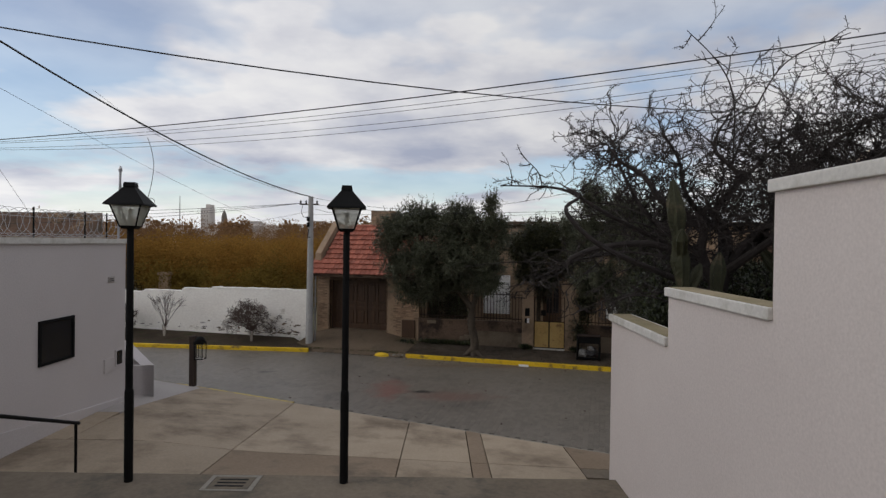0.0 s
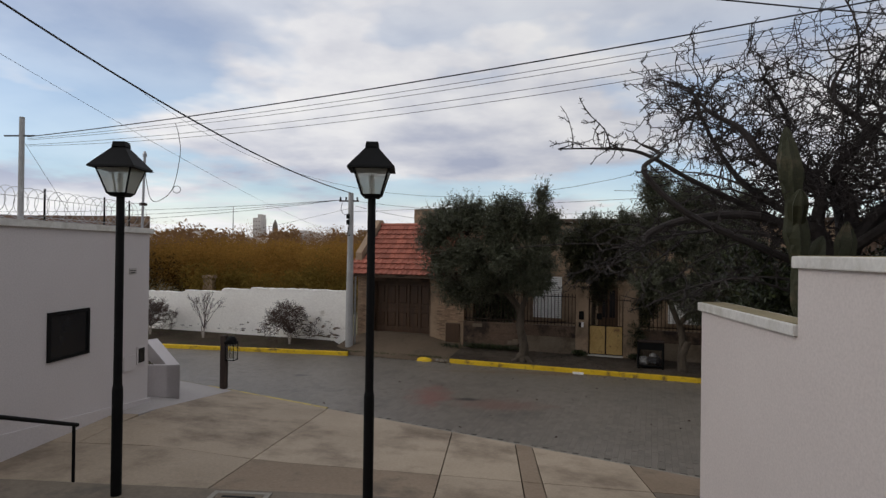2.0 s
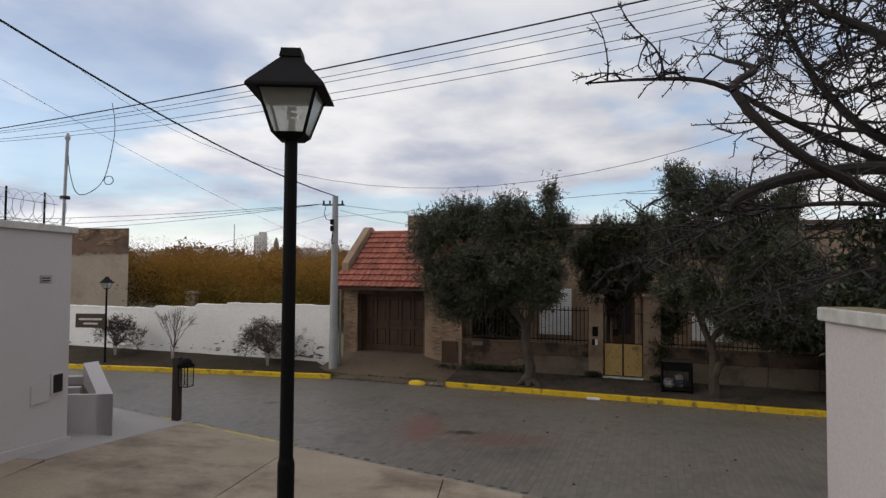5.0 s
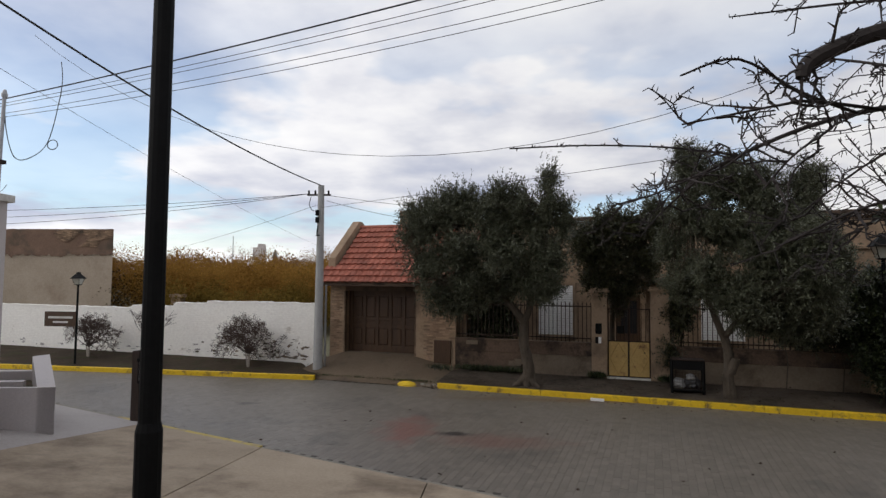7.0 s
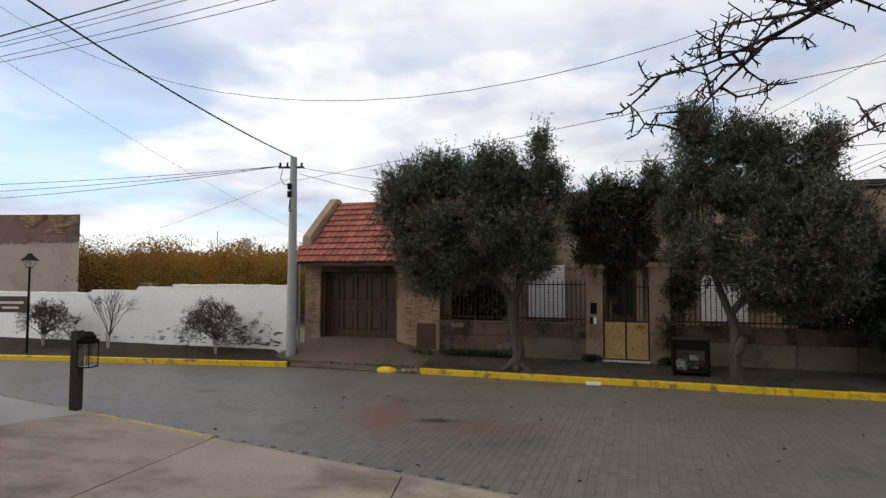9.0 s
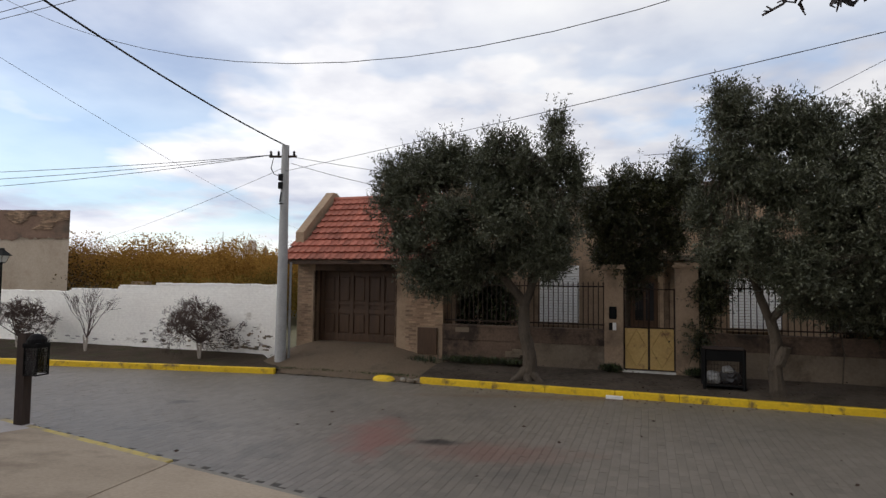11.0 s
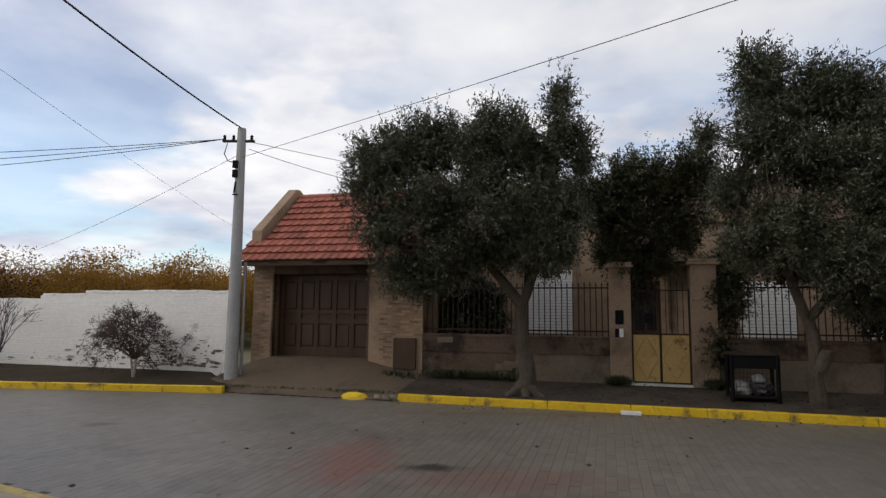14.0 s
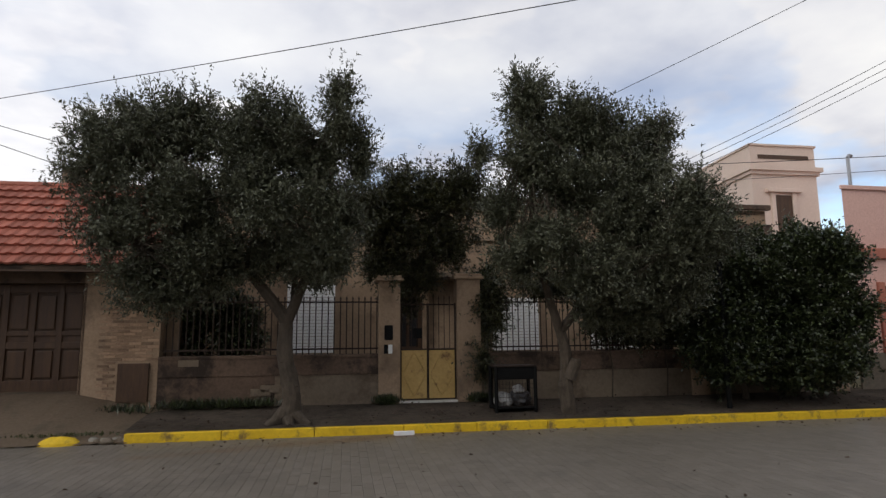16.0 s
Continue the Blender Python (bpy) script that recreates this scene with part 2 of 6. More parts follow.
M = {
    "asphalt": material("asphalt", (0.055, 0.05, 0.043), (0.085, 0.077, 0.066), 0.9, big=0.35, small=30, bump=0.3),
    "paver": material("paver", (0.145, 0.127, 0.104), (0.183, 0.16, 0.134), 0.46, big=0.3, small=26, bump=0.3, island=0.13, stain=(0.45, 0.54, 0.75, (0.085, 0.077, 0.068), 0)),
    "lone_paver": material("lone_paver", (0.145, 0.127, 0.104), (0.183, 0.16, 0.134), 0.46, big=0.3, small=26, bump=0.3, vary=0.13, stain=(0.45, 0.54, 0.75, (0.085, 0.077, 0.068), 0)),
    "concrete": material("concrete", (0.3, 0.238, 0.17), (0.39, 0.315, 0.23), 0.9, big=0.5, small=22, bump=0.3, vary=0.1, stain=(0.45, 0.5, 0.68, (0.15, 0.112, 0.078), 0)),
    "worn_concrete": material("worn_concrete", (0.205, 0.15, 0.10), (0.265, 0.20, 0.14), 0.92, big=0.6, small=18, bump=0.35, stain=(0.9, 0.53, 0.7, (0.12, 0.095, 0.07), 0)),
    "old_concrete": material("old_concrete", (0.125, 0.10, 0.072), (0.19, 0.155, 0.115), 0.92, big=0.8, small=16, bump=0.4, stain=(1.2, 0.52, 0.7, (0.07, 0.065, 0.05), 0)),
    "pale_concrete": material("pale_concrete", (0.33, 0.30, 0.28), (0.40, 0.37, 0.35), 0.9, big=0.8, small=20, bump=0.25),
    "white_paint": material("white_paint", (0.56, 0.50, 0.475), (0.62, 0.56, 0.53), 0.75, big=0.35, small=40, bump=0.12, stain=(0.45, 0.6, 0.85, (0.49, 0.43, 0.41), 0), size=0.01),
    "grey_white_paint": material("grey_white_paint", (0.50, 0.46, 0.45), (0.56, 0.52, 0.51), 0.8, big=0.3, small=35, bump=0.12, size=0.01),
    "coping": material("coping", (0.55, 0.53, 0.5), (0.64, 0.62, 0.58), 0.85, big=1.2, small=25, bump=0.2, stain=(2.2, 0.5, 0.7, (0.42, 0.4, 0.35), 0)),
    "moss_top": material("moss_top", (0.2, 0.17, 0.09), (0.33, 0.27, 0.17), 0.95, big=1.5, small=25, bump=0.4),
    "whitewash": material("whitewash", (0.84, 0.80, 0.74), (0.9, 0.87, 0.81), 0.9, big=0.6, small=9, bump=0.25, stain=(1.1, 0.62, 0.72, (0.5, 0.45, 0.38), 0.7), stretch=(1, 1, 1.6), size=0.03),
    "yellow_paint": material("yellow_paint", (0.62, 0.395, 0.012), (0.78, 0.52, 0.02), 0.7, big=1.2, small=14, bump=0.4, stain=(3.2, 0.54, 0.68, (0.2, 0.13, 0.04), 0.7)),
    "worn_yellow": material("worn_yellow", (0.42, 0.33, 0.14), (0.55, 0.42, 0.1), 0.85, big=1.2, small=14, bump=0.4, stain=(2.0, 0.46, 0.6, (0.3, 0.25, 0.17), 0.7)),
    "kerb_side": material("kerb_side", (0.2, 0.18, 0.15), (0.27, 0.25, 0.21), 0.9, big=1.5, small=20, bump=0.4),
    "soil": material("soil", (0.055, 0.038, 0.025), (0.13, 0.093, 0.06), 0.98, big=0.9, small=14, bump=0.8, stain=(1.3, 0.52, 0.68, (0.07, 0.075, 0.03), 0), size=0.05),
    "earthy_pavement": material("earthy_pavement", (0.075, 0.056, 0.04), (0.165, 0.13, 0.1), 0.96, big=0.8, small=9, bump=0.7, stain=(1.1, 0.5, 0.68, (0.05, 0.04, 0.028), 0.7), size=0.05),
    "low_plaster": material("low_plaster", (0.135, 0.103, 0.072), (0.205, 0.16, 0.115), 0.94, big=0.9, small=14, bump=0.45, stain=(1.1, 0.52, 0.68, (0.085, 0.062, 0.042), 0.7)),
    "black_iron": material("black_iron", (0.004, 0.004, 0.004), (0.008, 0.008, 0.008), 0.65, 0.0, spec=0.12, big=3, small=40, bump=0.15, size=0.005),
    "dark_wood": material("dark_wood", (0.04, 0.02, 0.01), (0.085, 0.043, 0.02), 0.55, big=1.5, small=14, bump=0.3, stretch=(6, 6, 0.6), size=0.01),
    "post_wood": material("post_wood", (0.03, 0.02, 0.016), (0.06, 0.04, 0.03), 0.7, big=2, small=20, bump=0.3, stretch=(5, 5, 0.7), size=0.01),
    "roof_tile": material("roof_tile", (0.29, 0.09, 0.058), (0.38, 0.13, 0.085), 0.75, big=0.8, small=16, bump=0.3, vary=0.22, stain=(1.4, 0.56, 0.74, (0.2, 0.075, 0.05), 0)),
    "brick": material("brick", (0.20, 0.125, 0.08), (0.34, 0.23, 0.15), 0.92, big=2, small=25, bump=0.6, vary=0.4, stain=(1.6, 0.5, 0.66, (0.10, 0.07, 0.05), 0), size=0.02),
    "old_brick": material("old_brick", (0.17, 0.105, 0.075), (0.27, 0.17, 0.12), 0.95, big=1.2, small=12, bump=0.6, island=0.35, stain=(0.8, 0.5, 0.7, (0.1, 0.08, 0.06), 0), size=0.04),
    "render_beige": material("render_beige", (0.26, 0.18, 0.115), (0.36, 0.255, 0.17), 0.92, big=0.7, small=18, bump=0.35, stain=(0.9, 0.5, 0.72, (0.13, 0.09, 0.06), 0.7)),
    "plaster_far": material("plaster_far", (0.33, 0.265, 0.20), (0.42, 0.345, 0.27), 0.95, big=0.5, small=12, bump=0.3, stain=(0.6, 0.55, 0.75, (0.26, 0.19, 0.14), 0)),
    # damp render, its colour lowered further to deepen the shade under the trees
    "damp_shaded_wall": material("damp_shaded_wall", (0.055, 0.036, 0.025), (0.15, 0.1, 0.07), 0.95, big=1.1, small=16, bump=0.45, stain=(1.3, 0.5, 0.62, (0.032, 0.022, 0.016), 0.7)),
    "shutter": material("shutter", (0.8, 0.79, 0.76), (0.86, 0.85, 0.82), 0.7, big=2, small=20, bump=0.1),
    "rust": material("rust", (0.02, 0.014, 0.011), (0.055, 0.033, 0.024), 0.8, 0.2, big=4, small=30, bump=0.4, size=0.005),
    "ochre_gate": material("ochre_gate", (0.42, 0.27, 0.085), (0.52, 0.35, 0.13), 0.65, big=2, small=18, bump=0.25, stain=(3.2, 0.56, 0.7, (0.17, 0.085, 0.04), 0.7)),
    "pole_concrete": material("pole_concrete", (0.30, 0.30, 0.29), (0.40, 0.39, 0.38), 0.9, big=2, small=24, bump=0.3),
    "bark": material("bark", (0.045, 0.035, 0.026), (0.105, 0.083, 0.061), 0.95, big=4, small=22, bump=0.9, stretch=(1, 1, 0.4), size=0.03),
    "thorn_bark": material("thorn_bark", (0.022, 0.018, 0.017), (0.045, 0.036, 0.033), 0.9, big=4, small=25, bump=0.5, size=0.01),
    "twig": material("twig", (0.055, 0.036, 0.034), (0.1, 0.07, 0.062), 0.9, big=4, small=25, bump=0.0),
    "pale_twig": material("pale_twig", (0.30, 0.26, 0.22), (0.4, 0.35, 0.3), 0.9, big=4, small=25, bump=0.0),
    "cactus": material("cactus", (0.022, 0.026, 0.011), (0.045, 0.044, 0.02), 0.7, big=3, small=30, bump=0.4, stain=(2.5, 0.55, 0.7, (0.13, 0.1, 0.06), 0)),
    "olive_leaf": leaf_material("olive_leaf", (0.036, 0.041, 0.021), (0.09, 0.094, 0.056), 0.32, 0.05, 1.7, 0.52),
    "dark_leaf": leaf_material("dark_leaf", (0.014, 0.021, 0.006), (0.036, 0.046, 0.015), 0.5, 0.03, 2.4),
    "vine_leaf": leaf_material("vine_leaf", (0.016, 0.019, 0.007), (0.048, 0.048, 0.018), 0.5, 0.05, 2.4),
    "gold_leaf": leaf_material("gold_leaf", (0.24, 0.125, 0.03), (0.34, 0.19, 0.045), 0.25, 0.45, 1.1, 0.95, 0.03),
    "rust_leaf": leaf_material("rust_leaf", (0.19, 0.105, 0.05), (0.26, 0.15, 0.075), 0.25, 0.45, 1.1, 0.95, 0.03),
    "green_gold_leaf": leaf_material("green_gold_leaf", (0.14, 0.1, 0.025), (0.23, 0.15, 0.035), 0.25, 0.4, 1.1, 0.95, 0.03),
    "dry_leaf": leaf_material("dry_leaf", (0.06, 0.042, 0.034), (0.105, 0.078, 0.062), 0.4, 0.1, 1.2, 0.9, 0.05),
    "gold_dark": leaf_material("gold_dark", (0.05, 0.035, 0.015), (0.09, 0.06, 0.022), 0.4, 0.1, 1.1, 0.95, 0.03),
    "grass": leaf_material("grass", (0.05, 0.06, 0.02), (0.1, 0.1, 0.04), 0.4),
    "pink_wall": material("pink_wall", (0.62, 0.37, 0.31), (0.68, 0.43, 0.36), 0.85, big=0.6, small=20, bump=0.15),
    "peach_wall": material("peach_wall", (0.60, 0.47, 0.39), (0.66, 0.53, 0.45), 0.85, big=0.6, small=20, bump=0.15),
    "red_trim": material("red_trim", (0.36, 0.12, 0.08), (0.42, 0.16, 0.11), 0.8, big=1, small=20, bump=0.1),
    "dark_glass": material("dark_glass", (0.012, 0.012, 0.014), (0.02, 0.02, 0.022), 0.25, big=1, small=10, bump=0.0),
    "frosted": material("frosted", (0.8, 0.8, 0.74), (0.86, 0.86, 0.8), 0.35, big=3, small=30, bump=0.0),
    "white_plastic": material("white_plastic", (0.75, 0.75, 0.73), (0.8, 0.8, 0.78), 0.5, big=3, small=30, bump=0.0),
    "grey_plastic": material("grey_plastic", (0.2, 0.2, 0.2), (0.32, 0.32, 0.31), 0.4, big=6, small=30, bump=0.3),
    "bag": material("bag", (0.02, 0.02, 0.022), (0.04, 0.04, 0.042), 0.3, big=6, small=30, bump=0.4),
    "wire": material("wire", (0.02, 0.02, 0.022), (0.03, 0.03, 0.032), 0.6, big=3, small=30, bump=0.0),
    "steel": material("steel", (0.30, 0.30, 0.31), (0.40, 0.40, 0.41), 0.45, 0.8, big=3, small=30, bump=0.0),
    # distance haze is put into this colour by lightening it
    "town": material("town", (0.5, 0.46, 0.42), (0.62, 0.57, 0.53), 0.9, big=0.05, small=0.4, bump=0.0, vary=0.3),
    "far_ground": material("far_ground", (0.10, 0.095, 0.05), (0.16, 0.14, 0.08), 0.95, big=0.05, small=1.5, bump=0.0),
    "hill": material("hill", (0.13, 0.115, 0.10), (0.2, 0.175, 0.15), 0.95, big=0.02, small=0.3, bump=0.0),
    "glass": glass_material("glass"),
    "lamp_glass": lamp_glass_material("lamp_glass"),
}
# faint brick courses under the whitewash
nt_ = M["whitewash"].node_tree
tc_, sp_, cb_, bk_n, bp_ = [nt_.nodes.new(k) for k in ("ShaderNodeTexCoord", "ShaderNodeSeparateXYZ", "ShaderNodeCombineXYZ", "ShaderNodeTexBrick", "ShaderNodeBump")]
nt_.links.new(tc_.outputs["Object"], sp_.inputs[0])
nt_.links.new(sp_.outputs[0], cb_.inputs[0])
nt_.links.new(sp_.outputs[2], cb_.inputs[1])
nt_.links.new(cb_.outputs[0], bk_n.inputs["Vector"])
for key, val in (("Scale", 1.0), ("Brick Width", 0.25), ("Row Height", 0.075), ("Mortar Size", 0.011), ("Mortar Smooth", 0.6)):
    bk_n.inputs[key].default_value = val
bp_.inputs["Strength"].default_value, bp_.inputs["Distance"].default_value, bp_.invert = 0.55, 0.012, True
nt_.links.new(bk_n.outputs["Fac"], bp_.inputs["Height"])
nb_ = nt_.nodes["Principled BSDF"].inputs["Normal"]
nt_.links.new(nb_.links[0].from_socket, bp_.inputs["Normal"])
nt_.links.new(bp_.outputs[0], nb_)
for key in ("paver", "lone_paver"):
    stain_at(M[key], [(-1.7, 19.2, 0.75, 1.5, (0.2, 0.085, 0.068), 0.7), (0.3, 18.4, 1.7, 0.7, (0.18, 0.085, 0.068), 0.5), (-0.55, 18.9, 0.5, 0.22, (0.03, 0.027, 0.025), 0.9), (-6.4, 21.5, 0.35, 0.25, (0.06, 0.055, 0.05), 0.8), (3.0, 23.0, 5.0, 0.35, (0.13, 0.07, 0.035), 0.6)])


# ---- builders ----
def mesh_of(bm, name):
    me = bpy.data.meshes.new(name)
    bm.normal_update()
    bm.to_mesh(me)
    bm.free()
    return me


def part(name, bm, mat, parent=None, label="", at=None):
    me = bm if isinstance(bm, bpy.types.Mesh) else mesh_of(bm, name)
    if not me.materials:
        me.materials.append(M[mat])
    ob = new(name, me)
    if parent:
        ob.parent = parent
    if at is not None:
        ob.matrix_basis = at
    if label:
        tagged(ob, label)
    return ob


def thing(name, m=None, label="", category="", group="", kind=""):
    ob = new(name)
    ob.empty_display_size = 0.2
    if m is not None:
        ob.matrix_basis = m
    return tagged(ob, label, category, group, kind)


def box(x0, x1, y0, y1, z0, z1, bevel=0.0, bm=None):
    out = bm or bmesh.new()
    r = bmesh.ops.create_cube(out, size=1, matrix=Matrix.Translation(((x0 + x1) / 2, (y0 + y1) / 2, (z0 + z1) / 2)) @ Matrix.Diagonal((x1 - x0, y1 - y0, z1 - z0, 1)))
    if bevel:
        es = list({e for v in r["verts"] for e in v.link_edges})
        bmesh.ops.bevel(out, geom=es, offset=bevel, segments=2, affect="EDGES", profile=0.6)
    return out


def prism(poly, z0, z1, bm=None):
    """An upright prism over a polygon of (x, y), heights or functions of (x, y)."""
    out = bm or bmesh.new()
    f0 = z0 if callable(z0) else (lambda x, y: z0)
    f1 = z1 if callable(z1) else (lambda x, y: z1)
    a = [out.verts.new((x, y, f0(x, y))) for x, y in poly]
    b = [out.verts.new((x, y, f1(x, y))) for x, y in poly]
    n = len(poly)
    out.faces.new(b)
    out.faces.new(a[::-1])
    for i in range(n):
        out.faces.new((a[i], a[(i + 1) % n], b[(i + 1) % n], b[i]))
    bmesh.ops.recalc_face_normals(out, faces=out.faces)
    return out


def lathe(profile, sides=16, bm=None, m=None):
    out = bm or bmesh.new()
    rings = []
    for r, z in profile:
        rings.append([out.verts.new((r * math.cos(2 * math.pi * i / sides), r * math.sin(2 * math.pi * i / sides), z)) for i in range(sides)])
    for a, b in zip(rings, rings[1:]):
        for i in range(sides):
            out.faces.new((a[i], a[(i + 1) % sides], b[(i + 1) % sides], b[i]))
    out.faces.new(rings[0][::-1])
    out.faces.new(rings[-1])
    if m is not None:
        bmesh.ops.transform(out, matrix=m, verts=[v for r in rings for v in r])
    return out


def frustum(a, za, b, zb, bm=None):
    """A four-sided frustum with half-widths a at za and b at zb."""
    out = bm or bmesh.new()
    lo = [out.verts.new((sx * a, sy * a, za)) for sx, sy in ((-1, -1), (1, -1), (1, 1), (-1, 1))]
    hi = [out.verts.new((sx * b, sy * b, zb)) for sx, sy in ((-1, -1), (1, -1), (1, 1), (-1, 1))]
    out.faces.new(lo[::-1]), out.faces.new(hi)
    for i in range(4):
        out.faces.new((lo[i], lo[(i + 1) % 4], hi[(i + 1) % 4], hi[i]))
    return out


def tubes(segs, sides=5):
    """One mesh of tapered tubes from segments (p0, p1, r0, r1)."""
    n = len(segs)
    p0, p1 = np.array([s[0] for s in segs], float), np.array([s[1] for s in segs], float)
    r0, r1 = np.array([s[2] for s in segs], float), np.array([s[3] for s in segs], float)
    d = p1 - p0
    d /= np.linalg.norm(d, axis=1, keepdims=True) + 1e-9
    ref = np.where(np.abs(d[:, 2:3]) > 0.9, np.array([[1.0, 0, 0]]), np.array([[0, 0, 1.0]]))
    a = np.cross(d, ref)
    a /= np.linalg.norm(a, axis=1, keepdims=True) + 1e-9
    b = np.cross(d, a)
    an = np.arange(sides) * 2 * np.pi / sides
    ring = np.cos(an)[None, :, None] * a[:, None, :] + np.sin(an)[None, :, None] * b[:, None, :]
    v = np.concatenate([p0[:, None, :] + ring * r0[:, None, None], p1[:, None, :] + ring * r1[:, None, None]], axis=1).reshape(-1, 3)
    i = np.arange(sides)
    quad = np.stack([i, (i + 1) % sides, (i + 1) % sides + sides, i + sides], axis=1)
    f = (np.arange(n)[:, None, None] * 2 * sides + quad[None]).reshape(-1, 4)
    me = bpy.data.meshes.new("tubes")
    me.from_pydata(v.tolist(), [], f.tolist())
    return me


def wire_run(points, r, sides=6):
    return tubes([(points[i], points[i + 1], r, r) for i in range(len(points) - 1)], sides)


def leaf_mesh(c, d, length, width, rng):
    """One mesh of small pointed leaves at c along d."""
    n = len(c)
    d = d / (np.linalg.norm(d, axis=1, keepdims=True) + 1e-9)
    s = np.cross(d, rng.normal(size=(n, 3)) * 0.6 + np.array([0, 0, 1.0]))
    s /= np.linalg.norm(s, axis=1, keepdims=True) + 1e-9
    ln = (length * rng.uniform(0.7, 1.3, n))[:, None]
    wd = (width * rng.uniform(0.7, 1.3, n))[:, None]
    v = np.stack([c, c + d * ln * 0.45 + s * wd, c + d * ln, c + d * ln * 0.45 - s * wd], axis=1).reshape(-1, 3)
    f = np.arange(4 * n).reshape(-1, 4)
    me = bpy.data.meshes.new("leaves")
    me.from_pydata(v.tolist(), [], f.tolist())
    return me


def crown(lobes, shoots, per, length, width, rng, reach=0.35, droop=0.0, shell=0.55, whips=0.05):
    """Leafy shoots in separate clumps over lobes (x, y, z, rx, ry, rz), with a dense dark inside."""
    L = np.array(lobes, float)
    n = 2600
    area = (L[:, 3] * L[:, 4] + L[:, 4] * L[:, 5] + L[:, 3] * L[:, 5])
    pick = rng.choice(len(L), size=n, p=area / area.sum())
    w = rng.normal(size=(n, 3))
    w /= np.linalg.norm(w, axis=1, keepdims=True)
    core = L[pick, :3] + w * L[pick, 3:] * (shell + (0.86 - shell) * rng.uniform(0, 1, (n, 1)) ** 0.5)
    inside = (np.linalg.norm((core[:, None] - L[None, :, :3]) / L[None, :, 3:], axis=2) < 0.66).sum(axis=1) > (0.0 if shell > 0.66 else 1.0)
    keep = []
    gap = 0.56 * L[pick, 3:].min(axis=1).clip(0.3, 1.0) * rng.uniform(0.8, 1.3, n)
    for i in range(n):
        if inside[i] and rng.uniform() < 0.75:
            continue
        if keep and (np.linalg.norm(core[keep] - core[i], axis=1) < gap[i]).any():
            continue
        keep.append(i)
    core, w, pick = core[keep], w[keep], pick[keep]
    m = len(core)
    bulk = rng.uniform(0.3, 1.7, m) * L[pick, 3:].min(axis=1).clip(0.25, 0.8)
    which = rng.choice(m, size=shoots, p=bulk / bulk.sum())
    axis = w + np.array([0, 0, 0.4 - droop]) + rng.normal(size=(m, 3)) * 0.25
    axis /= np.linalg.norm(axis, axis=1, keepdims=True)
    c = core[which] + np.clip(rng.normal(size=(shoots, 3)), -1.7, 1.7) * (0.07 + 0.09 * bulk[which])[:, None] - axis[which] * reach * 0.45
    d = axis[which] * 0.9 + rng.normal(size=(shoots, 3)) * 0.5
    whip = rng.uniform(0, 1, shoots) < whips
    d = np.where(whip[:, None], axis[which] * 0.6 + np.array([0, 0, 0.75 - 1.3 * droop]) + rng.normal(size=(shoots, 3)) * 0.22, d)
    d /= np.linalg.norm(d, axis=1, keepdims=True)
    run = reach * rng.uniform(0.5, 1.25, shoots) * np.where(whip, 1.7, 1.0)
    k = rng.uniform(0.05, 1, (shoots, per, 1))
    pos = c[:, None] + d[:, None] * k * run[:, None, None] + rng.normal(size=(shoots, per, 3)) * 0.018
    dirs = d[:, None] * 0.75 + rng.normal(size=(shoots, per, 3)) * 0.7
    pos, dirs = pos.reshape(-1, 3), dirs.reshape(-1, 3)
    fill = shoots * per // 7
    vol = L[:, 3] * L[:, 4] * L[:, 5]
    p2 = rng.choice(len(L), size=fill, p=vol / vol.sum())
    w2 = rng.normal(size=(fill, 3))
    w2 /= np.linalg.norm(w2, axis=1, keepdims=True)
    inner = L[p2, :3] + w2 * L[p2, 3:] * 0.55 * rng.uniform(0.2, 1, (fill, 1)) ** 0.5
    long_ = np.concatenate([np.full(len(pos), length), np.full(fill, length * 1.5)])
    wide = np.concatenate([np.full(len(pos), width), np.full(fill, width * 2.4)])
    return leaf_mesh(np.concatenate([pos, inner]), np.concatenate([dirs, rng.normal(size=(fill, 3))]), long_, wide, rng), c, d


def grow(p, d, r, length, level, rng, segs, spread=0.7, up=0.1, kink=0.25, twigs=3, ratio=0.62, step=0.22, spur=0.0, floor_r=0.004, tips=None):
    """A branching limb as tapered segments."""
    n = max(2, int(length / step))
    p, d = np.array(p, float), np.array(d, float)
    for i in range(n):
        d = d + rng.normal(size=3) * kink + np.array([0, 0, up])
        d /= np.linalg.norm(d)
        q = p + d * length / n
        ra, rb = max(floor_r, r * (1 - 0.55 * i / n)), max(floor_r, r * (1 - 0.55 * (i + 1) / n))
        segs.append((p, q, ra, rb))
        if spur and r < 0.03:
            for _ in range(3):
                if rng.uniform() < spur:
                    s = np.cross(d, rng.normal(size=3))
                    s /= np.linalg.norm(s) + 1e-9
                    o = p + (q - p) * rng.uniform()
                    segs.append((o, o + (s + 0.4 * d) * rng.uniform(0.02, 0.055), max(0.004, ra * 0.8), 0.003))
        if level > 0 and i >= (1 if level < 3 else n // 3):
            for _ in range(twigs if i == n - 1 else (1 if rng.uniform() < 0.6 else 0)):
                s = np.cross(d, rng.normal(size=3))
                s /= np.linalg.norm(s) + 1e-9
                nd = d * (1 - spread * 0.5) + s * spread
                grow(q, nd / np.linalg.norm(nd), rb * 0.68, length * ratio * rng.uniform(0.7, 1.2), level - 1, rng, segs, spread, up, kink, twigs, ratio, step, spur, floor_r, tips)
        p = q
    if tips is not None and level == 0:
        tips.append((p, d))


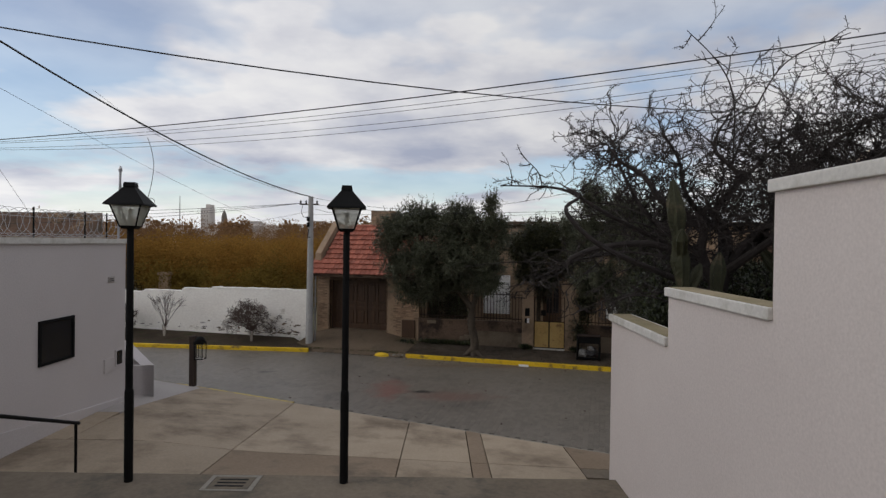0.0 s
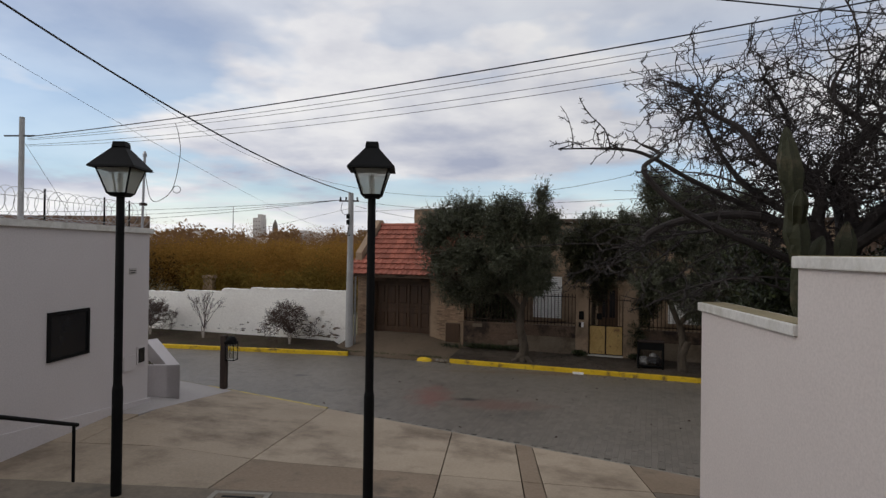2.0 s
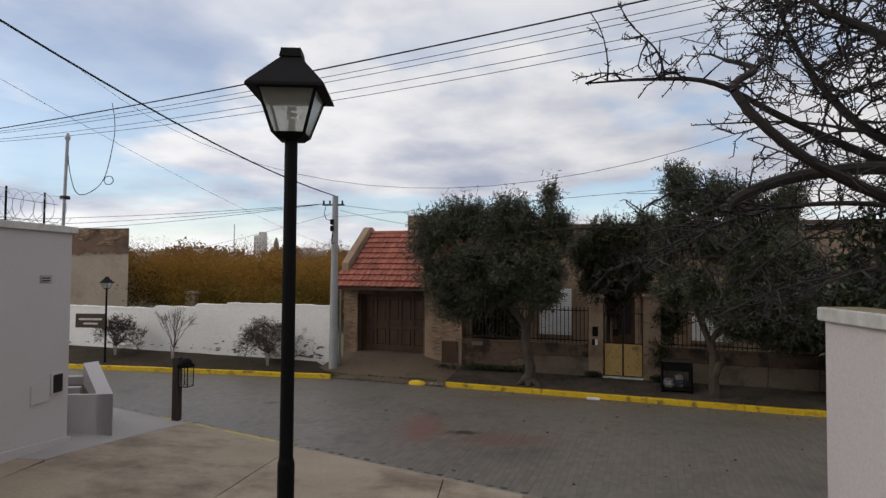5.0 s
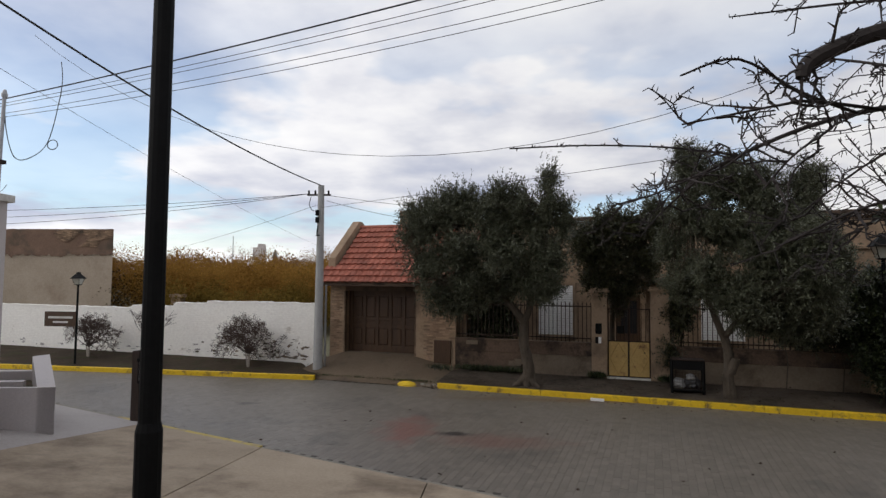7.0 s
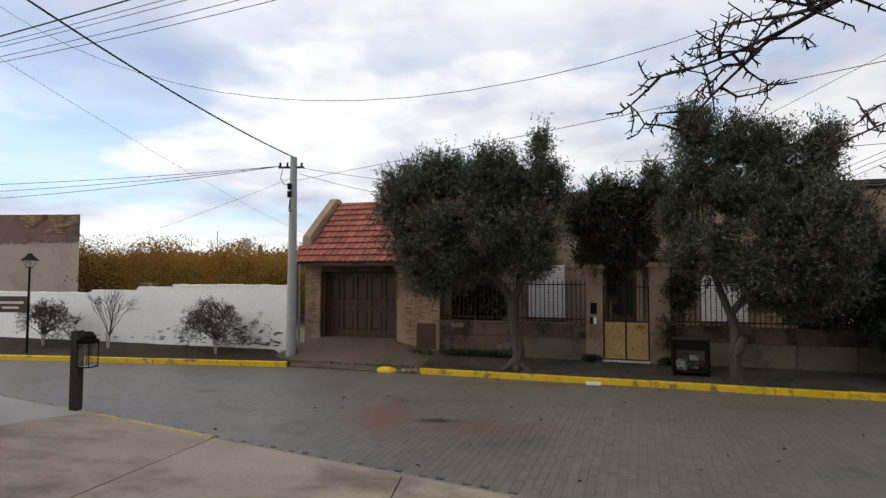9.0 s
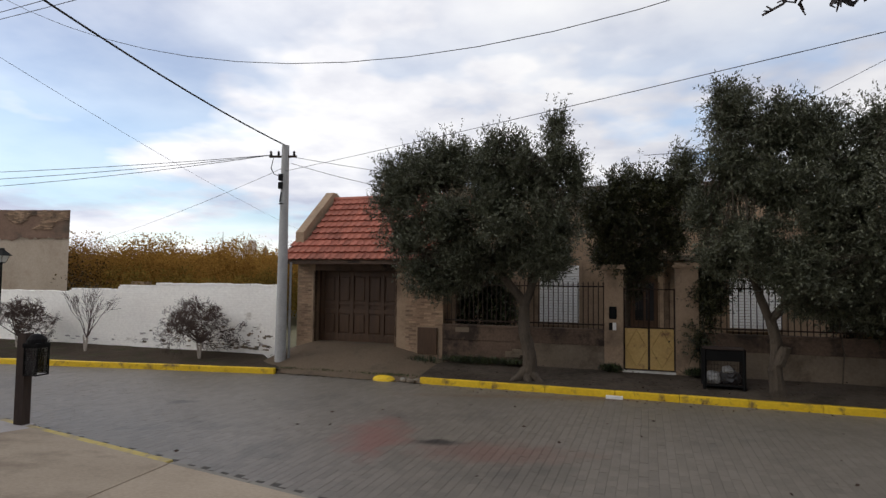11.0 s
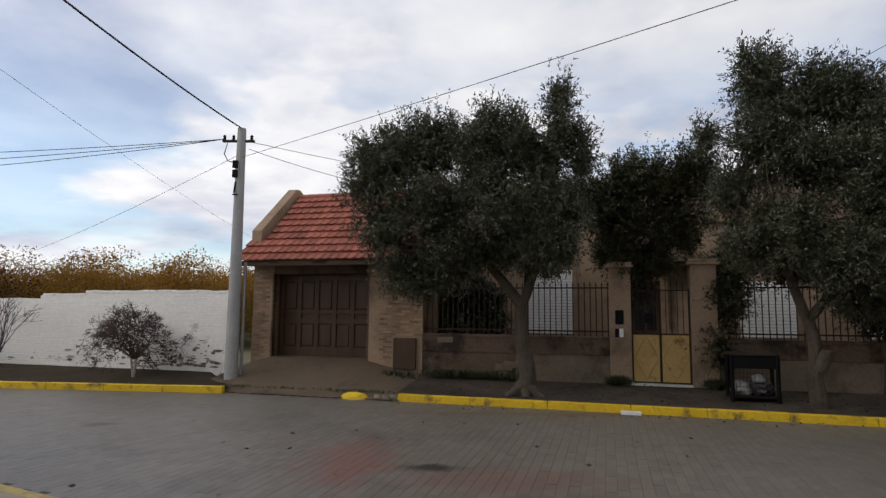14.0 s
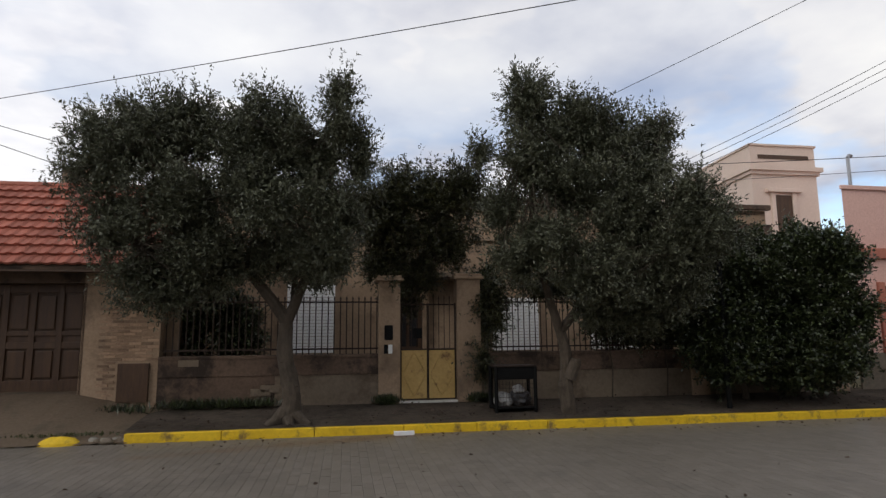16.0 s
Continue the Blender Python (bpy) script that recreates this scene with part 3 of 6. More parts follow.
def limb(points, r0, r1, segs, parts_n=6):
    """A bent limb through given points, smoothed, as segments; returns its points."""
    P = [Vector(p) for p in points]
    out = []
    for i in range(len(P) - 1):
        a, b, c, d = P[max(0, i - 1)], P[i], P[i + 1], P[min(len(P) - 1, i + 2)]
        for k in range(parts_n):
            t = k / parts_n
            out.append(0.5 * ((2 * b) + (c - a) * t + (2 * a - 5 * b + 4 * c - d) * t * t + (3 * b - a - 3 * c + d) * t ** 3))
    out.append(P[-1])
    n = len(out) - 1
    for i in range(n):
        segs.append((tuple(out[i]), tuple(out[i + 1]), r0 + (r1 - r0) * i / n, r0 + (r1 - r0) * (i + 1) / n))
    return out


# ---- the setting: street frame, u along the far kerb, v away from it ----
FM = pose(3.24, 23.15, 0, 0, 0, -15)
NEAR_A = radians(-25.5)
ES = Vector((math.cos(NEAR_A), math.sin(NEAR_A), 0))       # along the near pavement edge
EN = Vector((math.sin(NEAR_A), -math.cos(NEAR_A), 0))      # from the edge towards the stairs
E0 = Vector((-4.29, 17.3, 0))


def near_z(x, y):
    d = (Vector((x, y, 0)) - E0).dot(EN)
    return min(0.66, 0.06 + 0.088 * max(0, d) + 0.065 * max(0, -4 - x) * max(0, min(1, d / 4.45)))


def sd(s, d):
    p = E0 + ES * s + EN * d
    return (p.x, p.y)


bm = bmesh.new()
bmesh.ops.create_grid(bm, x_segments=2, y_segments=2, size=2500)
g = part("ground", bm, "far_ground", at=pose(0, 0, -0.06))
tagged(g, "dull green-brown ground reaching the horizon", "ground", kind="structure")
FAR_KERB = [(-60, 31.2), (-17.4, 26.35), (-13.2, 26.05), (-5.75, 25.4), (-1.5, 24.45), (3.24, 23.15), (7.3, 22.0), (13.2, 20.42), (60, 7.9)]
road = bmesh.new()
strips = []
for x_, y_ in FAR_KERB:
    s_ = (x_ - E0.x) / ES.x
    n_ = E0 + ES * s_
    strips.append([road.verts.new((x_, y_ + 0.05, -0.005)), road.verts.new((n_.x, n_.y - 0.1, -0.005))])
for a, b in zip(strips, strips[1:]):
    road.faces.new((a[0], a[1], b[1], b[0]))
tagged(part("road", road, "asphalt"), "grey paved street with worn joints and stains", "road", kind="structure")


def kerb_piece(a, b, h=0.16, w=0.16, mat="yellow_paint", z0=-0.1):
    a, b = Vector((*a, 0)), Vector((*b, 0))
    ln = (b - a).length
    ang = math.degrees(math.atan2(b.y - a.y, b.x - a.x))
    kb = box(0.004, ln - 0.004, 0.0, w, z0, h, 0.02)
    for v in kb.verts:
        v.co += Vector((0, 0, 1)) * (0.012 * noise.noise(Vector((v.co.x * 3 + a.x, v.co.y * 9, a.y))))
    return part("kerb_stone", kb, mat, far_kerb, at=pose(a.x, a.y, 0, 0, 0, ang))


far_kerb = thing("kerb", None, "yellow painted concrete kerb, chipped and dirty", "kerb", kind="structure")


def along(poly, step):
    out = []
    for a, b in zip(poly, poly[1:]):
        a, b = Vector(a), Vector(b)
        n = max(1, round((b - a).length / step))
        out += [tuple(a + (b - a) * i / n) for i in range(n)]
    return out + [poly[-1]]


for run in ([(-48, 29.85), (-17.4, 26.35), (-13.2, 26.05), (-5.75, 25.4)], [(-1.5, 24.45), (3.24, 23.15), (7.3, 22.0), (13.2, 20.42), (40, 13.26)]):
    pts = along(run, 1.5)
    for a, b in zip(pts, pts[1:]):
        kerb_piece(a, b)

# far pavement, sloping up a little from kerb to walls
fp = bmesh.new()
vs = []
for u in np.linspace(-5.0, 40, 46):
    vs.append([fp.verts.new((u, v, 0.15 + 0.2 * min(1, max(0, v / 2.07)) + 0.02 * noise.noise(Vector((u * 0.9, v * 1.3, 0))))) for v in (0.12, 0.5, 1.0, 1.5, 2.3)])
for a, b in zip(vs, vs[1:]):
    for i in range(4):
        fp.faces.new((a[i], b[i], b[i + 1], a[i + 1]))
bmesh.ops.solidify(fp, geom=fp.faces[:], thickness=0.12)
tagged(part("pavement", fp, "earthy_pavement", at=FM), "worn earthy pavement littered with dead leaves", "pavement", kind="structure")
# verge under the whitewashed wall
vb = bmesh.new()
rows_ = []
for (x, y), (x2, y2) in zip(along([(-48, 29.95), (-17.4, 26.45), (-13.2, 26.15), (-5.6, 25.5)], 0.8), along([(-48, 38.4), (-17.5, 30.55), (-13.2, 29.4), (-5.6, 27.6)], 0.8)):
    rows_.append([vb.verts.new((x + (x2 - x) * k, y + (y2 - y) * k, 0.13 + 0.16 * k + 0.03 * noise.noise(Vector((x * 1.3, k * 3, 2))))) for k in (0.03, 0.35, 0.7, 1.0)])
for a, b in zip(rows_, rows_[1:]):
    for i in range(3):
        vb.faces.new((a[i], b[i], b[i + 1], a[i + 1]))
bmesh.ops.solidify(vb, geom=vb.faces[:], thickness=0.15)
tagged(part("verge", vb, "soil"), "strip of bare brown soil and dry grass behind the kerb", "ground", kind="structure")
# garage ramp
rp = bmesh.new()
rv = []
for u in np.linspace(-10.3, -4.85, 24):
    side = 1.0 if u < -6.7 else 1.0 - 0.62 * (u + 6.7) / 1.85
    side = min(side, 0.55 + 0.45 * max(0.0, min(1.0, (u + 10.3) / 0.9)))
    rv.append([rp.verts.new((u, v, 0.02 + (0.64 * side + 0.1) * (min(2.2, max(0, v)) / 2.3) ** 0.85 + 0.015 * noise.noise(Vector((u * 2, v * 2, 5))))) for v in (-0.02, 0.4, 0.9, 1.5, 2.1, 2.75)])
for a, b in zip(rv, rv[1:]):
    for i in range(5):
        rp.faces.new((a[i], b[i], b[i + 1], a[i + 1]))
bmesh.ops.solidify(rp, geom=rp.faces[:], thickness=0.2)
tagged(part("driveway_ramp", rp, "worn_concrete", at=FM), "stained concrete ramp rising from the street to the garage", "ramp", kind="structure")

# ---- near side: pavement slabs, stairs, side walls ----
near_pavement = thing("near_pavement", None, "large beige concrete slabs sloping down to the street", "pavement", kind="structure")
def edge_y(x):
    return E0.y + (x - E0.x) * ES.y / ES.x


def slab(x0, x1, y0, y1, mat):
    """A slab from y0 up to y1, or up to the kerb where y1 is None."""
    g_, out, n = 0.011, bmesh.new(), 5
    top = []
    for i in range(n + 1):
        x = x0 + g_ + (x1 - x0 - 2 * g_) * i / n
        ye = (edge_y(x) - 0.17) if y1 is None else y1 - g_
        col = []
        for j in range(n + 1):
            y = y0 + g_ + (ye - y0 - g_) * j / n
            col.append(out.verts.new((x, y, near_z(x, y) + 0.006 * noise.noise(Vector((x, y, x0))))))
        top.append(col)
    for i in range(n):
        for j in range(n):
            out.faces.new((top[i][j], top[i + 1][j], top[i + 1][j + 1], top[i][j + 1]))
    r = bmesh.ops.extrude_edge_only(out, edges=[e for e in out.edges if e.is_boundary])
    for v in r["geom"]:
        if isinstance(v, bmesh.types.BMVert):
            v.co.z -= 0.5
    bmesh.ops.recalc_face_normals(out, faces=out.faces[:])
    return part("slab", out, mat, near_pavement)


slab(-30, -16.0, 17.6, None, "pale_concrete")
slab(-16.0, -11.0, 15.6, None, "pale_concrete")
slab(-11.0, -7.6, 14.0, None, "pale_concrete")
slab(-8.2, -7.6, 12.05, 14.0, "concrete")
for x0, x1, m_ in ((-7.6, -4.25, "concrete"), (-4.25, -0.82, "concrete"), (-0.82, 0.62, "concrete"), (0.62, 0.98, "worn_concrete"), (0.98, 2.85, "concrete"), (2.85, 7.0, "worn_concrete")):
    slab(x0, x1, 12.05, None, m_)
for x0, x1, m_ in ((-8.2, -4.25, "concrete"), (-4.25, -0.82, "worn_concrete"), (-0.82, 0.62, "concrete"), (0.62, 0.98, "worn_concrete"), (0.98, 2.85, "concrete")):
    slab(x0, x1, 9.6, 12.05, m_)
slab(2.85, 4.4, 11.45, 12.05, "old_concrete")
near_kerb = thing("near_kerb", None, "low concrete kerb, partly painted yellow and worn", "kerb", kind="structure")
for k in range(24):
    s0 = -24 + k * 1.6
    m_ = "worn_yellow" if -5 < s0 < -1 else "kerb_side"
    p = E0 + ES * s0
    kb = box(0.004, 1.596, 0, 0.16, -0.2, 0.07 if s0 < -1 else 0.045, 0.015)
    part("kerb_stone", kb, m_, near_kerb, at=pose(p.x, p.y, 0, 0, 0, math.degrees(NEAR_A)) @ Matrix.Translation((0, -0.16, 0)))

stairs = thing("stairs", None, "wide concrete stairs descending between white walls", "stairs", kind="structure")
XL, XR = -8.2, 2.57
levels = []
y, z = 0.35, 3.38
for k in range(4):
    levels.append((y, z)); z -= 0.16; y += 0.44
y = 3.75
for k in range(8):
    levels.append((y, z)); z -= 0.174; y += 0.46
y = 8.62
for k in range(4):
    levels.append((y, z)); z -= 0.18; y += 0.44
prev = -14.0
for (y1, z1), nxt in zip(levels, levels[1:] + [None]):
    st = box(XL, XR, prev, y1, -0.3, z1, 0.012)
    part("step", st, "old_concrete", stairs)
    prev = y1
# manhole lid on the landing by the lamps
lid = box(-0.28, 0.28, -0.2, 0.2, -0.02, 0.012, 0.008)
mh = tagged(part("manhole_cover", lid, "old_concrete", at=pose(-2.93, 8.3, 1.345)), "square dark inspection cover set in the landing", "manhole cover")
for x0_, x1_, y0_, y1_ in ((-0.36, -0.29, -0.27, 0.27), (0.29, 0.36, -0.27, 0.27), (-0.29, 0.29, -0.27, -0.21), (-0.29, 0.29, 0.21, 0.27)):
    part("rim", box(x0_, x1_, y0_, y1_, -0.02, 0.014, 0.005), "kerb_side", mh)
for k in range(3):
    part("rib", box(-0.2, 0.2, -0.13 + 0.11 * k, -0.09 + 0.11 * k, 0.01, 0.018, 0.003), "black_iron", mh)

# right garden wall in three stepped lengths
right_wall = thing("wall_right", None, "white painted stepped garden wall with grey coping", "wall", kind="structure")
for y0, y1, zt in ((6.72, 8.95, 3.73), (4.6, 6.72, 4.30), (-14, 4.6, 5.3)):
    wb = box(XR, XR + 0.28, y0, y1, 0.3, zt - 0.1)
    part("wall_length", wb, "white_paint", right_wall)
    cb = box(XR - 0.04, XR + 0.32, y0 + (0.0 if zt < 5 else 0), y1 + 0.04, zt - 0.1, zt, 0.012)
    part("coping", cb, "coping", right_wall)
    mb = box(XR + 0.0, XR + 0.27, y0 + 0.02, y1, zt, zt + 0.006)
    part("moss", mb, "moss_top", right_wall, "brown moss along the coping top")
garden = prism([(2.85, -14), (30, -14), (30, 11.4), (5.4, 11.4), (2.85, 8.9)], -0.3, 3.15)
tagged(part("garden_ground", garden, "soil"), "raised garden bed of dark soil", "ground", kind="structure")

# unseen walls, added to keep low sky light off the far foliage
back_wall = thing("sky_blocker", None, "unseen plain walls added to block low sky behind the stairs", "wall", kind="structure")
part("wall", box(-16.0, 30.3, -14.4, -14.0, -0.3, 9.0), "white_paint", back_wall)
part("wall", box(30.0, 30.3, -14.0, 11.4, -0.3, 7.0), "white_paint", back_wall)

# white building on the other side
wall_left = thing("wall_left", None, "plain white rendered building with flat roof", "building", kind="structure")
part("wall", prism([(-8.2, -14), (-8.2, 15.3), (-17, 18.6), (-17, -14)], -0.3, 4.65), "grey_white_paint", wall_left)
part("cornice", prism([(-8.13, -14), (-8.13, 15.38), (-17, 18.7), (-17, -14)], 4.65, 4.77), "coping", wall_left)
part("plinth", prism([(-8.15, 9.6), (-8.15, 15.35), (-8.2, 15.35), (-8.2, 9.6)], 0.2, lambda x, y: 1.25 - 0.1 * (y - 9.6)), "grey_white_paint", wall_left)
wf = bmesh.new()
for a in (box(-8.21, -8.16, 12.0, 12.07, 2.13, 3.06), box(-8.21, -8.16, 13.08, 13.15, 2.13, 3.06), box(-8.21, -8.16, 12.07, 13.08, 2.13, 2.19), box(-8.21, -8.16, 12.07, 13.08, 3.0, 3.06)):
    me_ = mesh_of(a, "t"); wf.from_mesh(me_)
w1 = tagged(part("window_1", wf, "black_iron"), "small dark window in the white wall", "window", kind="structure")
part("pane", box(-8.205, -8.185, 12.06, 13.09, 2.18, 3.01), "dark_glass", w1)
mt = thing("meter_box", pose(-8.2, 14.76, 1.6), "white meter box with dark door on the wall", "meter box")
part("surround", box(-0.02, 0.03, -0.42, 0.02, -0.12, 0.22, 0.006), "grey_white_paint", mt)
part("door", box(-0.02, 0.045, 0.1, 0.34, 0.0, 0.34, 0.006), "dark_glass", mt)
part("frame", box(-0.02, 0.035, 0.06, 0.38, -0.04, 0.38, 0.006), "grey_white_paint", mt)
pq = thing("plaque", pose(-8.2, 14.63, 3.76), "small weathered plaque on the white wall", "plaque")
part("plate", box(0, 0.02, -0.14, 0.14, -0.07, 0.07, 0.004), "pale_concrete", pq)
for k in range(2):
    part("line", box(0.02, 0.023, -0.11, 0.09, -0.045 + 0.05 * k, -0.025 + 0.05 * k), "black_iron", pq)

pl = thing("planter", pose(-7.93, 16.3, 0.1), "white masonry planter with dark soil inside", "planter")
part("front", prism([(-3.2, -0.6), (0, 0), (-0.07, 0.09), (-3.2, -0.5)], -0.3, 1.19), "grey_white_paint", pl)
part("side", prism([(0, 0), (-1.95, 2.3), (-2.2, 2.1), (-0.32, -0.06)], -0.3, lambda x, y: 1.2 + 0.13 * y), "grey_white_paint", pl)
part("back", prism([(-1.95, 2.3), (-4.2, 1.8), (-4.2, 1.6), (-2.0, 2.08)], -0.3, 1.15), "grey_white_paint", pl)
part("divider", prism([(-1.5, 1.1), (-3.0, 0.7), (-3.0, 0.5), (-1.4, 0.9)], 0.5, 1.12), "grey_white_paint", pl)
part("soil", prism([(-0.2, 0.0), (-2.1, 2.1), (-4.2, 1.6), (-3.2, -0.5)], -0.3, 0.95), "soil", pl)

# handrail
hr = thing("handrail", None, "black steel handrail beside the stairs", "handrail")
part("rail", wire_run([(-6.24, 7.3, 2.6), (-6.24, 8.4, 2.22), (-6.24, 10.18, 1.58)], 0.03, 8), "black_iron", hr)
for py in (7.5, 10.1):
    zb = 1.35 if py < 8.7 else 0.6
    part("post", wire_run([(-6.24, py, zb), (-6.24, py, 2.52 if py < 8 else 1.6)], 0.024, 8), "black_iron", hr)


# ---- street lamps ----
def lantern(parent, z, s=1.0):
    lo, hi, up = 0.12 * s, 0.222 * s, z + 0.335 * s
    ring = [(-1, -1), (1, -1), (1, 1), (-1, 1), (-1, -1)]
    for k in range(4):
        (ax, ay), (bx, by) = ring[k], ring[k + 1]
        pane = bmesh.new()
        vs = [pane.verts.new(p) for p in ((ax * lo, ay * lo, z), (bx * lo, by * lo, z), (bx * hi, by * hi, up), (ax * hi, ay * hi, up))]
        pane.faces.new(vs)
        bmesh.ops.solidify(pane, geom=pane.faces[:], thickness=0.004)
        part("pane", pane, "lamp_glass", parent)
        part("frame_bar", tubes([((ax * lo, ay * lo, z), (ax * hi, ay * hi, up), 0.013 * s, 0.013 * s), ((ax * lo, ay * lo, z), (bx * lo, by * lo, z), 0.012 * s, 0.012 * s), ((ax * hi, ay * hi, up), (bx * hi, by * hi, up), 0.012 * s, 0.012 * s)], 4), "black_iron", parent)
    roof_ = frustum(0.298 * s, up - 0.012 * s, 0.292 * s, up + 0.012 * s)
    frustum(0.292 * s, up + 0.012 * s, 0.075 * s, up + 0.28 * s, roof_)
    part("roof", roof_, "black_iron", parent)
    part("cap", frustum(0.088 * s, up + 0.28 * s, 0.076 * s, up + 0.35 * s), "black_iron", parent)
    spiral = [(0.032 * s * math.cos(a), 0.032 * s * math.sin(a), z + 0.12 * s + 0.14 * s * a / 18.8) for a in np.linspace(0, 18.8, 40)]
    part("bulb", wire_run(spiral, 0.013 * s, 6), "frosted", parent, "white spiral lamp bulb")
    part("socket", lathe([(0.03 * s, z), (0.034 * s, z + 0.06 * s), (0.02 * s, z + 0.12 * s)], 10), "frosted", parent)
    part("base", frustum(0.09 * s, z - 0.04 * s, 0.13 * s, z + 0.005 * s), "black_iron", parent)


def street_lamp(x, y, zb, label, plate):
    ob = thing("street_lamp", pose(x, y, zb, 0, 0, 8), label, "street lamp", "lantern lamps by the stairs")
    h = 4.945 - zb
    part("lower_pole", lathe([(0.06, 0), (0.06, 1.28), (0.05, 1.32)], 14), "black_iron", ob)
    part("upper_pole", lathe([(0.049, 1.3), (0.046, h)], 14), "black_iron", ob)
    lantern(ob, h, 0.9)
    if plate:
        part("connection_box", box(-0.04, 0.16, -0.1, 0.1, 1.75, 2.25, 0.012), "black_iron", ob, "black connection box")


street_lamp(-4.40, 8.33, 1.34, "black iron street lamp with four-sided lantern", False)
street_lamp(-1.367, 8.38, 1.34, "black iron street lamp with four-sided lantern", False)

# ---- lantern bollard at the kerb ----
bo = thing("lantern_post", pose(-7.97, 18.95, 0.05, 0, 0, -5), "dark wooden post with black lantern on its side", "lantern post")
part("post", prism([(-0.085, -0.085), (0.085, -0.085), (0.085, 0.085), (-0.085, 0.085)], 0, lambda x, y: 1.63 + 0.1 * x), "post_wood", bo)
part("hood", lathe([(0.001, 0.05), (0.09, 0.03), (0.155, -0.05), (0.165, -0.12)], 14, m=pose(0.23, 0, 1.58)), "black_iron", bo)
part("hood_side", box(0.07, 0.39, -0.15, 0.15, 1.38, 1.47, 0.03), "black_iron", bo)
e = []
for sx in (0.11, 0.37):
    for sy in (-0.13, 0.13):
        e.append(((sx, sy, 1.40), (sx, sy, 0.90), 0.014, 0.014))
for sy in (-0.13, 0.13):
    e.append(((0.11, sy, 0.91), (0.37, sy, 0.91), 0.014, 0.014))
for sx in (0.11, 0.37):
    e.append(((sx, -0.13, 0.91), (sx, 0.13, 0.91), 0.014, 0.014))
part("frame", tubes(e, 4), "black_iron", bo)
for sy in (-0.13, 0.13):
    part("pane", box(0.115, 0.365, sy - 0.002, sy + 0.002, 0.92, 1.39), "glass", bo)
part("lamp_base", box(0.13, 0.35, -0.11, 0.11, 0.9, 0.92), "coping", bo)
part("footing", box(-0.16, 0.16, -0.16, 0.16, -0.05, 0.025, 0.02), "pale_concrete", bo)

# ---- the house across the street ----
house = thing("house", FM, "single-storey beige house with tiled garage roof", "house")
ZG = 0.66
part("garage_wall", box(-10.0, -9.36, 2.1, 2.4, 0.1, 3.3), "render_beige", house)
part("garage_wall", box(-6.55, -5.0, 2.1, 2.4, 0.1, 3.3), "render_beige", house)
part("lintel", box(-9.36, -6.55, 2.12, 2.6, 2.98, 3.3), "damp_shaded_wall", house)
part("side_wall", box(-10.0, -9.75, 2.4, 8.5, 0.0, 3.3), "render_beige", house)
for u_ in (-9.42, -6.55):
    part("jamb", box(u_, u_ + 0.06, 2.1, 2.6, ZG - 0.1, 2.98, 0.006), "dark_wood", house)
part("back_wall", box(-9.75, -5.0, 8.2, 8.5, 0.0, 3.3), "render_beige", house)
gb = bmesh.new()
gp_ = [(2.1, 3.3), (2.1, 4.22), (4.0, 5.78), (4.25, 5.78), (8.5, 3.3)]
fr_ = [gb.verts.new((-10.12, v, z)) for v, z in gp_]
bk_ = [gb.verts.new((-9.82, v, z)) for v, z in gp_]
gb.faces.new(fr_), gb.faces.new(bk_[::-1])
for i in range(5):
    gb.faces.new((fr_[i], bk_[i], bk_[(i + 1) % 5], fr_[(i + 1) % 5]))
bmesh.ops.recalc_face_normals(gb, faces=gb.faces[:])
part("gable", gb, "render_beige", house, "beige stepped gable parapet")
gd = part("garage_door", box(-9.36, -6.55, 2.54, 2.60, ZG, 2.98), "dark_wood", house, "dark brown panelled wooden garage door")
for k in range(6):
    u0 = -9.36 + k * (2.81 - 0.12) / 5
    part("stile", box(u0, u0 + 0.12, 2.49, 2.54, ZG, 2.98, 0.012), "dark_wood", gd)
for zz, hh in ((ZG, 0.3), (ZG + 0.95, 0.14), (ZG + 1.22, 0.1), (2.8, 0.18)):
    part("rail", box(-9.24, -6.67, 2.496, 2.54, zz, zz + hh, 0.012), "dark_wood", gd)
for k in range(5):
    u0 = -9.24 + k * (2.81 - 0.12) / 5
    for z0_, z1_ in ((ZG + 0.34, ZG + 0.91), (ZG + 1.36, ZG + 2.1)):
        part("panel", box(u0 + 0.05, u0 + 0.37, 2.50, 2.545, z0_, z1_, 0.022), "dark_wood", gd)
part("hatch", box(-5.78, -5.17, 2.03, 2.1, 0.5, 1.29, 0.008), "dark_wood", house, "dark brown metal meter hatch")
part("fascia", box(-10.15, -4.6, 1.5, 1.56, 3.16, 3.3, 0.008), "dark_wood", house)
part("soffit", box(-10.12, -4.6, 1.56, 2.1, 3.2, 3.26), "dark_wood", house)
# roof deck and back slope
rd = bmesh.new()
q = [(1.48, 3.27), (4.1, 5.5), (8.7, 3.3), (8.7, 3.2), (4.1, 5.38), (1.5, 3.2)]
a_ = [rd.verts.new((-9.95, v, z)) for v, z in q]
b_ = [rd.verts.new((-4.6, v, z)) for v, z in q]
rd.faces.new(a_), rd.faces.new(b_[::-1])
for i in range(6):
    rd.faces.new((a_[i], b_[i], b_[(i + 1) % 6], a_[(i + 1) % 6]))
bmesh.ops.recalc_face_normals(rd, faces=rd.faces[:])
roof = part("roof", rd, "damp_shaded_wall", house, "red clay tile roof")
ridge_me = tubes([((0, 0, 0), (0.42, 0, 0.012), 0.10, 0.085)], 8)
for k in range(13):
    part("ridge_tile", ridge_me, "roof_tile", house, at=Matrix.Translation((-9.85 + 0.4 * k, 4.1, 5.53)))
part("chimney", box(-8.75, -7.5, 5.6, 6.6, 3.0, 6.4, 0.02), "brick", house, "square brick chimney block")
